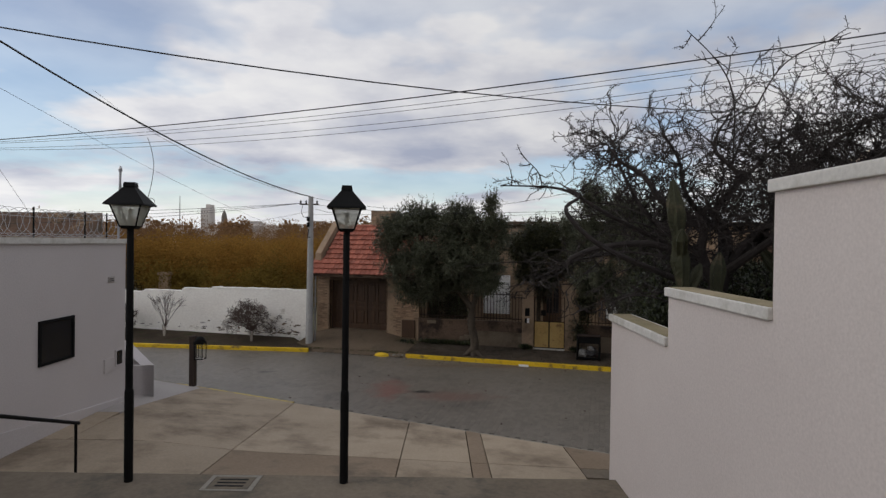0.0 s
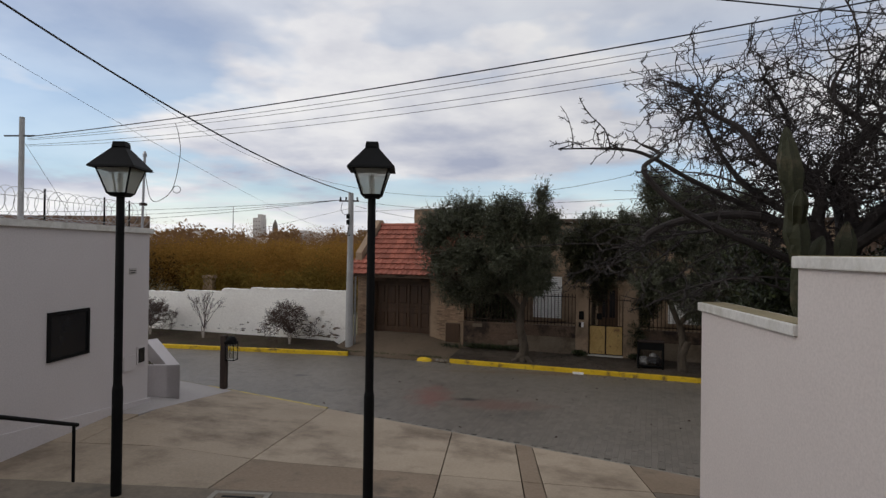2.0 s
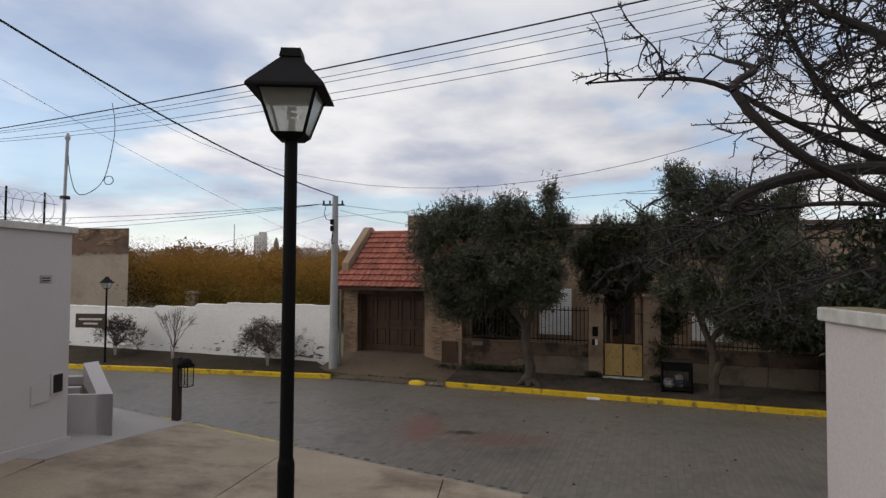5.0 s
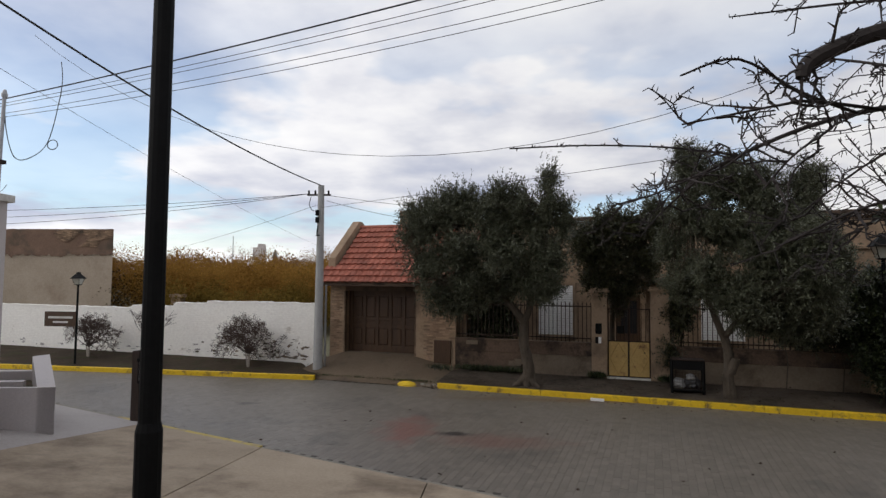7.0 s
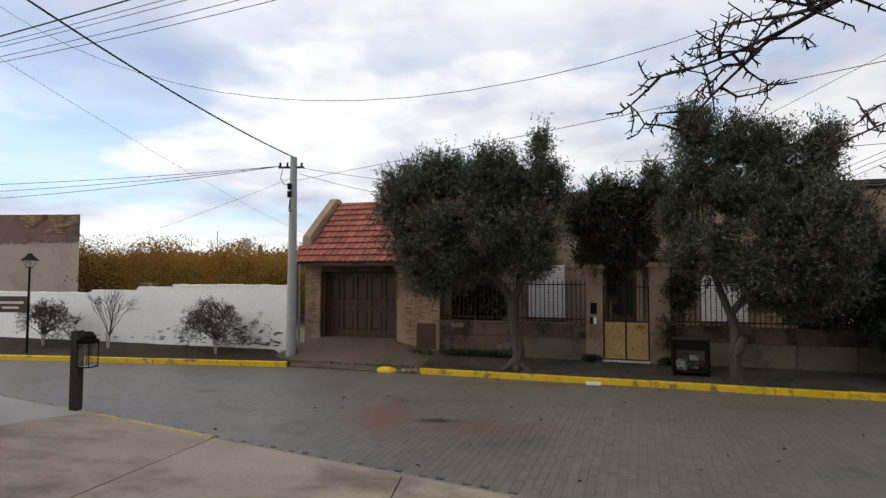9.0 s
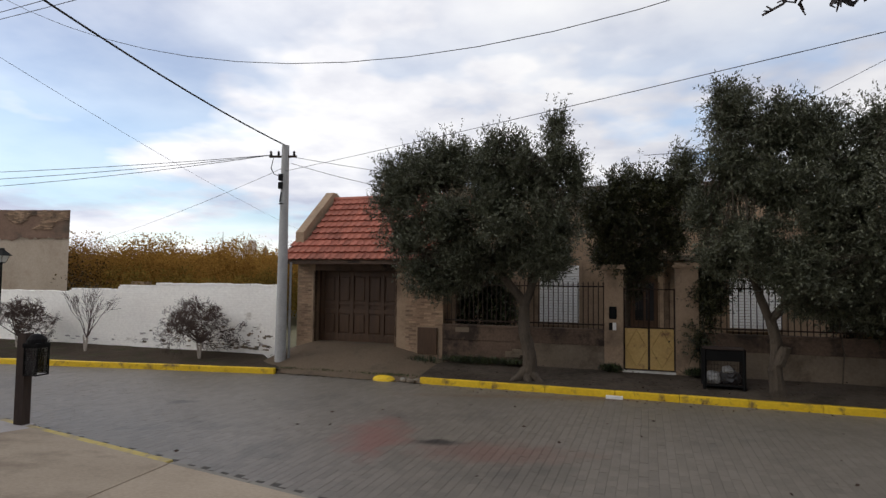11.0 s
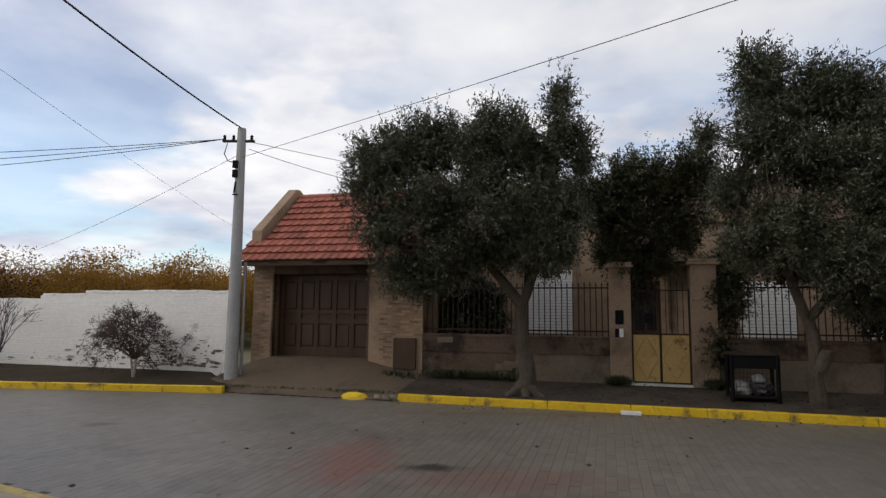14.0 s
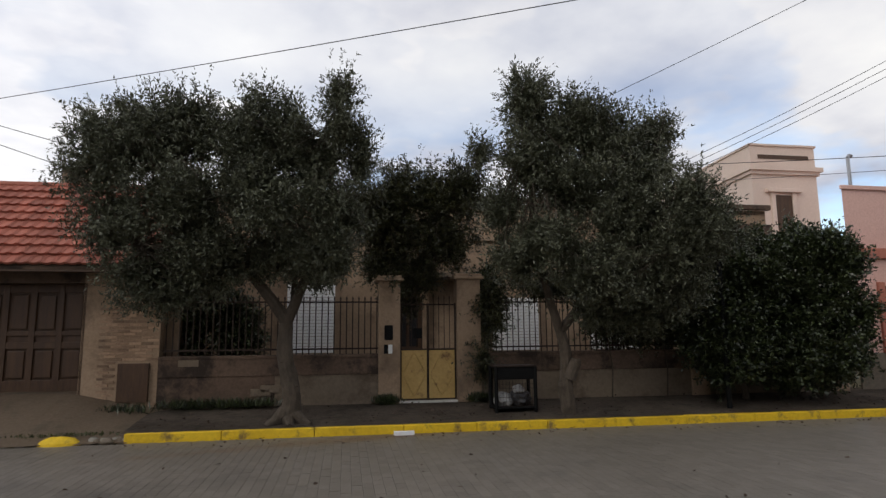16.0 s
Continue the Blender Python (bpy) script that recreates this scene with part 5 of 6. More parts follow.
for u_ in (2.1, 5.1, 6.5, 7.8):
    part("stem", tubes([((u_, 1.97, 0.25), (u_ + 0.06, 1.99, 1.0), 0.02, 0.016), ((u_ + 0.06, 1.99, 1.0), (u_ - 0.05, 2.06, 2.1), 0.016, 0.008)], 5), "bark", cr)
hs = thing("yard_shrub", FM, "very dark dense shrubs behind the railing", "shrub")
me, _, _ = crown([(-4.5, 2.9, 2.3, 0.6, 0.4, 1.4), (-3.6, 3.0, 2.0, 0.7, 0.4, 1.1), (5.6, 2.8, 2.4, 1.0, 0.5, 1.2), (6.9, 2.7, 2.4, 1.0, 0.5, 1.3), (4.9, 2.5, 3.1, 0.6, 0.5, 0.5), (2.3, 2.6, 2.7, 0.45, 0.4, 0.9), (8.2, 2.4, 1.9, 0.9, 0.5, 1.1)], 5200, 12, 0.09, 0.02, rng, 0.35, 0.3, 0.2)
part("leaves", me, "dark_leaf", hs)
for u_ in (-4.6, -3.7, 2.25, 5.3, 6.2, 7.0, 8.2):
    part("stem", tubes([((u_, 2.8, 0.33), (u_ + 0.15, 2.8, 2.4), 0.035, 0.015)], 5), "bark", hs)

# ---- shrubs under the white wall ----
def shrub(x, y, h, w, seed, label, trunk="pale_twig", dense=True):
    rng = np.random.default_rng(seed)
    ob = thing("shrub", pose(x, y, 0.15), label, "shrub", "bare shrubs under the white wall")
    st_, segs = [], []
    limb([(0, 0, 0), (0.05, 0, h * 0.3)], 0.045, 0.035, st_)
    limb([(0.0, 0, 0), (-0.12, 0.05, h * 0.35)], 0.035, 0.025, st_)
    for k in range(22 if dense else 9):
        an = rng.uniform(0, 2 * math.pi)
        t_ = (rng.uniform(0.3, 1.7) * w if dense else 0.25)
        grow((0.03, 0, h * 0.3), (math.cos(an) * t_, math.sin(an) * t_, 0.8), 0.02, h * (0.46 if dense else 0.5), 3 if dense else 2, rng, segs, 0.75 if dense else 0.35, 0.02 if dense else 0.12, 0.18, 3, 0.6, 0.15, 0.0, 0.0055)
    part("stem", tubes(st_, 6), trunk, ob)
    tagged(part("branching", tubes(segs, 3), "twig", ob), kind="stuff")
    if dense:
        pts = np.array([s[1] for s in segs])
        pick = rng.choice(len(pts), size=min(9000, 3 * len(pts)))
        part("dry_leaves", leaf_mesh(pts[pick] + rng.normal(size=(len(pick), 3)) * 0.03, rng.normal(size=(len(pick), 3)), 0.045, 0.011, rng), "dry_leaf", ob)
    return ob


shrub(-8.65, 26.85, 1.7, 0.85, 21, "rounded leafless shrub with fine reddish twigs")
shrub(-13.1, 27.9, 1.7, 0.4, 22, "thin upright leafless sapling", dense=False)
shrub(-16.0, 28.5, 1.5, 0.8, 23, "spreading leafless shrub with pale stems")

# ---- bare thorny tree in the raised garden ----
def thorn_tree():
    rng = np.random.default_rng(8)
    ob = thing("thorn_tree", pose(4.3, 9.15, 3.13), "leafless thorny tree with dark twisting limbs", "tree")
    big, fine = [], []
    limbs = [
        ([(0, 0, 0), (-0.05, 0.05, 0.7), (0.0, -0.02, 1.3)], 0.17, 0.13, 0.0),
        ([(0, 0, 0.9), (-0.35, -0.1, 1.5), (-0.4, -0.2, 1.95), (-1.0, -0.25, 2.3), (-1.25, -0.1, 2.7), (-1.6, 0, 2.95), (-1.75, 0.1, 3.2)], 0.10, 0.01, 0.6),
        ([(0, 0, 1.2), (0.15, 0.1, 1.75), (-0.1, 0.0, 2.2), (0.2, -0.1, 2.7), (-0.1, 0.1, 3.2), (0.2, 0.1, 3.8)], 0.10, 0.008, 0.85),
        ([(0, 0, 1.2), (0.5, 0.0, 1.8), (1.2, 0.1, 2.2), (2.0, 0.0, 2.5), (3.2, 0.2, 3.0)], 0.10, 0.012, 0.9),
        ([(0.3, 0, 1.6), (1.0, 0.5, 1.8), (2.0, 0.8, 2.0), (3.3, 1.0, 2.2)], 0.08, 0.012, 0.85),
        ([(0.3, 0, 1.6), (0.9, 0.2, 2.1), (0.95, 0.3, 2.6), (1.6, 0.2, 3.0), (1.9, 0.1, 3.4), (2.5, 0.0, 3.7)], 0.08, 0.008, 0.85),
        ([(0.15, 0.1, 1.75), (-0.4, 0.3, 2.4), (-0.6, 0.2, 3.0), (-0.9, 0.1, 3.4)], 0.06, 0.01, 0.65),
        ([(-0.1, 0, 0.9), (-1.1, -0.4, 1.25), (-2.05, -0.6, 1.65), (-2.54, -0.63, 2.12), (-2.3, -0.4, 2.35), (-2.45, -0.2, 2.5)], 0.055, 0.014, 0.3),
        ([(-0.1, 0, 1.3), (-0.9, 0.3, 1.75), (-1.7, 0.35, 2.15), (-2.3, 0.4, 2.5), (-2.8, 0.5, 2.58), (-3.37, 0.65, 2.6)], 0.05, 0.007, 0.42),
        ([(-2.7, 0.48, 2.57), (-2.78, 0.42, 2.8), (-2.98, 0.4, 3.0)], 0.012, 0.006, 0.2),
        ([(0, 0, 1.0), (-0.6, 0.7, 1.45), (-1.4, 1.35, 1.5), (-2.17, 1.78, 1.2), (-2.4, 1.93, 1.0)], 0.034, 0.007, 0.4),
        ([(-2.0, 1.7, 1.28), (-2.6, 1.55, 1.32), (-3.3, 1.35, 1.3), (-3.95, 1.13, 1.23)], 0.010, 0.005, 0.1),
        ([(-0.3, 0, 1.3), (-1.0, -0.05, 1.65), (-1.8, -0.08, 1.62), (-2.3, -0.08, 1.45), (-2.38, -0.08, 1.33)], 0.06, 0.035, 0.25),
        ([(-1.3, 1.25, 1.5), (-2.0, 0.7, 1.5), (-2.6, 0.2, 1.55), (-3.03, -0.08, 1.36)], 0.014, 0.005, 0.15),
        ([(0.5, 0, 1.8), (1.2, -0.4, 2.5), (2.0, -0.6, 3.0), (2.6, -0.8, 3.5)], 0.06, 0.008, 0.85),
        ([(1.2, 0.1, 2.2), (2.0, 0.5, 2.8), (2.9, 0.4, 3.3), (3.6, 0.3, 3.9)], 0.05, 0.008, 0.85),
        ([(0.2, -0.1, 2.6), (0.8, 0.2, 3.1), (1.3, 0.1, 3.6)], 0.04, 0.008, 0.8),
        ([(0, 0, 1.2), (0.4, 0.9, 1.9), (0.5, 1.7, 2.4)], 0.08, 0.02, 0.8),
        ([(0, 0, 1.2), (0.5, -0.9, 1.9), (0.8, -1.7, 2.4)], 0.08, 0.02, 0.8),
        ([(-0.35, -0.1, 1.5), (-0.9, 0.6, 2.1), (-1.2, 1.0, 2.8), (-1.4, 1.2, 3.5)], 0.06, 0.012, 0.75),
        ([(0.2, 0.1, 2.9), (0.15, 0.0, 3.9), (-0.05, 0.1, 4.5), (-0.55, 0.1, 5.0)], 0.016, 0.006, 0.4),
        ([(0.2, 0.1, 3.0), (0.6, 0.0, 4.0), (1.1, 0.1, 4.6), (2.0, 0.1, 5.0)], 0.016, 0.006, 0.4),
        ([(-2.17, 1.78, 1.2), (-2.6, 1.75, 1.0), (-3.0, 1.6, 0.85)], 0.011, 0.005, 0.28),
        ([(-2.3, 1.85, 1.1), (-2.55, 2.0, 0.85), (-2.75, 2.0, 0.62)], 0.011, 0.005, 0.28),
        ([(-1.9, 1.6, 1.35), (-2.3, 1.3, 1.1), (-2.75, 1.1, 0.95)], 0.011, 0.005, 0.33),
        ([(-1.4, 1.35, 1.5), (-1.7, 0.9, 1.3), (-2.1, 0.6, 1.05), (-2.35, 0.5, 0.8)], 0.013, 0.005, 0.38),
        ([(-1.2, 1.15, 1.5), (-1.95, 0.65, 1.42), (-2.25, 0.5, 1.35), (-2.9, 0.33, 1.19)], 0.016, 0.005, 0.38),
        ([(-1.95, 0.65, 1.42), (-2.25, 0.45, 1.5), (-2.39, 0.42, 1.62)], 0.008, 0.005, 0.15),
        ([(-0.9, 0.6, 2.1), (-1.3, 1.2, 2.35), (-2.13, 1.54, 2.41)], 0.018, 0.005, 0.15),
        ([(-0.6, 0.7, 1.45), (-0.9, 1.6, 2.0), (-1.1, 2.66, 2.5)], 0.02, 0.005, 0.25),
        ([(0, 0, 1.0), (-0.2, 0.9, 1.2), (-0.5, 1.6, 1.0), (-0.8, 2.1, 0.7)], 0.03, 0.006, 0.55),
        ([(-0.2, 0.5, 1.3), (-0.6, 0.2, 1.7), (-1.3, 0.1, 2.0), (-1.7, 0.2, 1.9)], 0.022, 0.006, 0.35),
        ([(-0.6, 0.7, 1.45), (-1.1, 1.3, 1.2), (-1.5, 1.9, 0.75)], 0.016, 0.005, 0.5),
        ([(-0.1, 0, 0.8), (-0.8, 0.3, 0.9), (-1.5, 0.7, 0.75), (-2.1, 0.9, 0.45)], 0.02, 0.005, 0.5),
        ([(-0.3, 0, 0.6), (-0.9, -0.3, 0.8), (-1.4, -0.3, 0.9), (-1.75, 0.1, 0.7)], 0.02, 0.005, 0.45),
    ]
    for pts, r0, r1, reach in limbs:
        path = limb(pts, r0 * 0.95, r1 * 1.1, big, 5)
        if not reach:
            continue
        low = reach <= 0.5
        bare = reach < 0.2
        if bare:
            for a, b in zip(path, path[1:]):
                for _ in range(max(1, int((b - a).length / 0.03))):
                    q = a + (b - a) * rng.uniform()
                    w = Vector(rng.normal(size=3)).normalized() * rng.uniform(0.012, 0.028)
                    fine.append((tuple(q), tuple(q + w), 0.006, 0.004))
        for i in range(len(path) // 4, len(path)):
            for _ in range((1 if i % 4 == 0 else 0) if bare else (1 if i % 3 else 0) if low else (3 if path[i][0] > 0.6 and path[i][2] > 2.0 else 2)):
                d = Vector(rng.normal(size=3) * np.array([1, 1, 0.7])) + Vector((0, 0, 0.12))
                d.normalize()
                grow(tuple(path[i]), tuple(d), 0.007 if bare else 0.012 if low else 0.015, reach * rng.uniform(0.6, 1.1), 0 if bare else 1 if low else 2, rng, fine, 0.75, 0.015, 0.28, 2, 0.62, 0.11, 0.85, 0.0055)
    part("trunk", tubes(big, 8), "thorn_bark", ob)
    part("trunk_flare", tubes([((0, 0, -0.05), (0, 0, 0.25), 0.24, 0.18)], 8), "thorn_bark", ob)
    tagged(part("fine_branching", tubes(fine, 3), "thorn_bark", ob, "fine thorny twigs"), kind="stuff")


thorn_tree()


def cactus(x, y, h, r, lean, seed, arms=()):
    ob = thing("column_cactus", pose(x, y, 3.1, lean[0], lean[1], seed * 20), "knobbly ribbed green column cactus with brown scars", "cactus", "column cacti behind the garden wall")

    def column(hh, rr0, off):
        out = bmesh.new()
        ribs, n = 7, max(10, int(hh / 0.07))
        rings = []
        for j in range(n + 1):
            z_ = hh * j / n
            rr = rr0 * (1 + 0.2 * math.sin(z_ * 9 + off) + 0.12 * noise.noise(Vector((z_ * 4, off, 0)))) * min(1, ((n - j) / 3 + 0.05) ** 0.6)
            rings.append([out.verts.new(((rr * (1.0 if k % 2 else 0.72) * (1 + 0.3 * noise.noise(Vector((k * 1.7, z_ * 7, off))))) * math.cos(math.pi * k / ribs), (rr * (1.0 if k % 2 else 0.72)) * math.sin(math.pi * k / ribs), z_)) for k in range(2 * ribs)])
        for a, b in zip(rings, rings[1:]):
            for k in range(2 * ribs):
                out.faces.new((a[k], a[(k + 1) % (2 * ribs)], b[(k + 1) % (2 * ribs)], b[k]))
        out.faces.new(rings[-1])
        return out
    part("stem", column(h, r, seed), "cactus", ob)
    for k, (ax, az, ah) in enumerate(arms):
        part("arm", column(ah, r * 0.75, seed + k + 9), "cactus", ob, at=Matrix.Translation((0, 0, az)) @ pose(0, 0, 0, 0, ax, 60 * k))


cactus(3.52, 8.35, 2.62, 0.11, (0, -8), 1, ((35, 0.9, 0.6), (-30, 1.5, 0.5)))
cactus(3.85, 8.5, 1.6, 0.095, (3, 3), 2, ((30, 0.6, 0.5),))
cactus(4.95, 8.7, 2.35, 0.11, (0, 3), 3, ((-32, 0.9, 0.7), (38, 1.3, 0.5)))
cactus(5.25, 8.1, 1.95, 0.12, (0, 6), 4, ((-30, 0.8, 0.5),))
cactus(4.6, 8.0, 1.4, 0.11, (0, -5), 5)
rng = np.random.default_rng(31)
gs = thing("garden_shrub", pose(0, 0, 3.1), "dark evergreen shrub in the raised garden", "shrub")
me, c, d = crown([(4.0, 10.0, 0.7, 0.9, 0.6, 0.7), (5.2, 9.3, 0.6, 0.9, 0.8, 0.8), (6.4, 8.3, 0.7, 1.0, 1.0, 0.9)], 1600, 12, 0.07, 0.016, rng, 0.3)
part("leaves", me, "dark_leaf", gs)
part("stems", tubes([((4.6, 9.6, 0.0), tuple(c[i]), 0.02, 0.006) for i in range(60)], 4), "thorn_bark", gs)

# ---- distance: autumn wood, town, hill ----
def wood(name, mat, count, x0, x1, y0, y1, h0, h1, seed, label, per=1500, leaf=0.15):
    rng = np.random.default_rng(seed)
    c, d = [], []
    for _ in range(count):
        y_ = rng.uniform(y0, y1)
        x_ = rng.uniform(x0, x1) * y_ / 60
        h = rng.uniform(h0, h1)
        k = rng.integers(3, 6)
        off = rng.normal(size=(k, 3)) * np.array([h * 0.2, h * 0.2, h * 0.1])
        w = rng.normal(size=(per, 3))
        w /= np.linalg.norm(w, axis=1, keepdims=True)
        rad = 0.3 + 0.64 * rng.uniform(0, 1, (per, 1)) ** 0.5
        c.append(np.array([x_, y_, h * 0.55]) + off[rng.integers(0, k, per)] + w * rad * np.array([h * 0.26, h * 0.26, h * 0.36]))
        d.append(w * 0.35 + rng.normal(size=(per, 3)) * 0.9 + np.array([0, 0, 0.15]))
    me = leaf_mesh(np.concatenate(c), np.concatenate(d), leaf, leaf * 0.33, rng)
    return tagged(part(name, me, mat), label, "woodland", kind="stuff")


wood("autumn_woodland", "gold_leaf", 105, -34, -3, 44, 72, 4.7, 5.6, 41, "golden brown autumn willows behind the wall", 2600, 0.14)
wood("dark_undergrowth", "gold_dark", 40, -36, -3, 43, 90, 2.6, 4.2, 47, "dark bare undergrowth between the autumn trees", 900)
wood("autumn_woodland", "rust_leaf", 100, -45, -3, 75, 130, 6.6, 8.8, 42, "rust-brown bare trees behind the wall")
wood("autumn_woodland", "green_gold_leaf", 75, -33, -3, 40, 60, 2.6, 4.2, 43, "olive green and gold undergrowth behind the wall", 1000)
hl = bmesh.new()
cols = []
for k in range(61):
    x_ = -420 + 14 * k
    cols.append([hl.verts.new((x_, y_, -2 + z_ * (1 + 0.25 * noise.noise(Vector((x_ * 0.012, y_ * 0.01, 0)))))) for y_, z_ in ((230, 0), (290, 5), (360, 11), (470, 15), (600, 14))])
for a, b in zip(cols, cols[1:]):
    for i in range(4):
        hl.faces.new((a[i], b[i], b[i + 1], a[i + 1]))
tagged(part("hill", hl, "hill"), "low hazy hill carrying the far town", "hill", kind="structure")
rng = np.random.default_rng(51)
town_mesh = box(-0.5, 0.5, -0.5, 0.5, 0, 1)
roof_b = mesh_of(town_mesh, "town_block")
for k in range(70):
    x_, y_ = rng.uniform(-330, 60), rng.uniform(250, 420)
    hb = rng.uniform(4, 8)
    ob = part("town_house", roof_b, "town", at=Matrix.Translation((x_, y_, 1 + (y_ - 230) * 0.055)) @ Matrix.Diagonal((rng.uniform(8, 18), 10, hb, 1)))
    tagged(ob, "distant town house among trees, paled for haze", "house", "far town houses")
tw = thing("tower_block", pose(-159, 400, 7), "distant apartment tower, paled for haze", "building")
part("tower", box(-2.8, 2.8, -5, 5, 0, 19), "town", tw)
part("tower_top", box(0.2, 2.8, -4, 4, 19, 21.5), "town", tw)
# windows take the soft hill tone, so haze is painted here too
for k in range(6):
    for j in range(3):
        part("window", box(-2.3 + j * 1.8, -1.7 + j * 1.8, -5.05, -4.99, 2 + k * 2.8, 3.0 + k * 2.8), "hill", tw)
ch = thing("far_church", pose(-148, 400, 7), "distant church with dark domed tower", "church")
part("nave", box(-3, 3, -4, 4, 0, 10), "town", ch)
part("dome", lathe([(1.8, 10), (1.9, 13), (1.5, 15), (0.25, 18)], 10), "hill", ch)
ma = thing("radio_mast", pose(-178, 400, 6), "thin distant radio mast", "mast")
part("mast", lathe([(0.5, 0), (0.25, 28)], 6), "steel", ma)
wood("far_trees", "rust_leaf", 230, -52, 40, 240, 400, 11, 16, 44, "hazy brown trees around the far town", 260, 1.6)

# ---- pink buildings down the street ----
pk = thing("pink_house", FM @ pose(15.4, 10, 0), "tall peach building with cornices behind the hedge", "house")
part("wall", prism([(0, 0), (3.02, 0), (5, 14), (1.2, 14)], 0, 9.5), "peach_wall", pk)
part("cornice", prism([(-0.2, -0.2), (3.22, -0.2), (5.2, 14.2), (1.0, 14.2)], 8.42, 8.6), "peach_wall", pk)
part("cornice", prism([(-0.1, -0.1), (3.12, -0.1), (5.1, 14.1), (1.1, 14.1)], 8.27, 8.42), "peach_wall", pk)
part("parapet_cap", prism([(-0.06, -0.06), (3.08, -0.06), (5.06, 14.06), (1.14, 14.06)], 9.5, 9.58), "peach_wall", pk)
part("vent", box(0.35, 2.7, -0.03, 0.05, 8.95, 9.12), "dark_wood", pk)
wd = part("window", box(0.95, 1.75, -0.03, 0.05, 5.4, 7.4), "dark_wood", pk, "dark shuttered window")
part("window_frame", box(0.78, 0.95, -0.1, 0.02, 5.2, 7.5, 0.02), "peach_wall", wd)
part("window_frame", box(1.75, 1.92, -0.1, 0.02, 5.2, 7.5, 0.02), "peach_wall", wd)
part("window_head", box(0.55, 2.15, -0.2, 0.02, 7.5, 7.66, 0.02), "peach_wall", wd)
lw = thing("garden_wall", FM @ pose(9.5, 5.0, 0), "weathered grey boundary wall behind the hedge", "wall", kind="structure")
part("masonry", box(0, 2.6, 0, 0.25, 0.2, 5.15), "damp_shaded_wall", lw)
pn = thing("pink_house", FM @ pose(12.05, 2.2, 0), "pink rendered house with red trim", "house")
part("wall", prism([(0, 0), (16, 0), (16, 8), (8, 8)], 0.1, 5.7), "pink_wall", pn)
part("plinth", box(-0.03, 16, -0.06, 0.0, 0.1, 1.25), "old_concrete", pn)
part("red_band", box(-0.1, 16, -0.12, 0.0, 3.72, 4.0, 0.02), "red_trim", pn)
part("cap_band", box(-0.06, 16, -0.06, 0.0, 5.6, 5.72, 0.02), "pink_wall", pn)
part("meter_door", box(0.1, 0.32, -0.03, 0.02, 1.55, 2.1), "dark_glass", pn)
part("door_frame", box(0.75, 0.95, -0.08, 0.0, 0.3, 3.1, 0.02), "red_trim", pn)
part("door", box(0.95, 2.0, -0.03, 0.02, 0.3, 3.0), "dark_wood", pn)
part("vent_pipe", wire_run([(0.45, 0.15, 5.7), (0.45, 0.15, 6.55), (0.5, 0.15, 6.62), (0.58, 0.15, 6.6)], 0.045, 8), "steel", pn)

# ---- overhead wires ----
def sagging(a, b, sag, n=28):
    a, b = Vector(a), Vector(b)
    return [tuple(a + (b - a) * (k / n) - Vector((0, 0, 4 * sag * (k / n) * (1 - k / n)))) for k in range(n + 1)]


def cable(a, b, sag, r, label="thin black overhead cable"):
    curve = bpy.data.curves.new("overhead_cable", "CURVE")
    curve.dimensions, curve.bevel_depth, curve.bevel_resolution = "3D", r, 1
    pts = sagging(a, b, sag)
    sp = curve.splines.new("POLY")
    sp.points.add(len(pts) - 1)
    for p, q in zip(sp.points, pts):
        p.co = (*q, 1)
    curve.materials.append(M["wire"])
    return tagged(new("overhead_cable", curve), label, "cable", "overhead cables")


cable((-5.9, 26.3, 6.75), (-9.49, 0, 11.12), 1.08, 0.019, "thick twisted black cable from the utility pole")
cable((-17.5, 22.66, 8.45), (12, 12.43, 9.75), 0.29, 0.017, "thick black cable strung across the stairs")
for dz, sg in ((-0.12, 0.38), (-0.2, 0.45), (-0.5, 0.5), (-0.58, 0.62)):
    cable((-17.5, 22.66, 8.45 + dz * 0.6), (12, 12.6, 9.75 + dz), sg, 0.007)
cable((-14, 1.0, 8.3), (8, 8.25, 6.78), 1.21, 0.006)
cable((-12, 20.24, 9.83), (14, 11.86, 12.13), 5.22, 0.005)
cable((-5.9, 26.45, 6.12), (-31.7, 49.7, 4.4), 0.4, 0.006)
for k in range(3):
    cable((-6.3, 26.3, 6.45), (-45, 26.91 + k, 7.05 - 0.14 * k), 0.88 + 0.2 * k, 0.009)
cable((-10.2, 55.0, 5.05), (-8.08, 2.0, 8.91), 1.1, 0.004)
cable((-5.7, 26.35, 6.4), (12, 38, 7.4), 0.6, 0.008)
cable((-5.7, 26.35, 6.2), (-1.0, 30.0, 5.7), 0.15, 0.008)
for k in range(3):
    cable((8, 29.96, 4.29 + 0.15 * k), (22, 13.13, 13.36 + 0.25 * k), 0.93, 0.008)
cable((6, 31, 7.4), (17, 21.5, 6.55), 0.1, 0.01)
cable((5.65, 25.4, 6.05), (11.4, 16.4, 8.85), 0.05, 0.006)
cable((-5.9, 26.3, 5.95), (20.0, 2.1, 5.8), 0.16, 0.006)
cable((17, 32, 8.2), (30, 14, 7.0), 0.2, 0.01)

# ---- roof of the white building: razor wire, pipes ----
rz = thing("razor_wire", None, "coiled razor wire on posts along the roof edge", "razor wire")
pts = []
for k in range(14 * 46):
    an = 2 * math.pi * k / 14
    pts.append((-8.44 + 0.29 * math.cos(an) + 0.03 * math.sin(k * 0.7), 3.5 + k * 0.0183, 5.08 + 0.29 * math.sin(an)))
part("coil", wire_run(pts, 0.006, 3), "steel", rz)
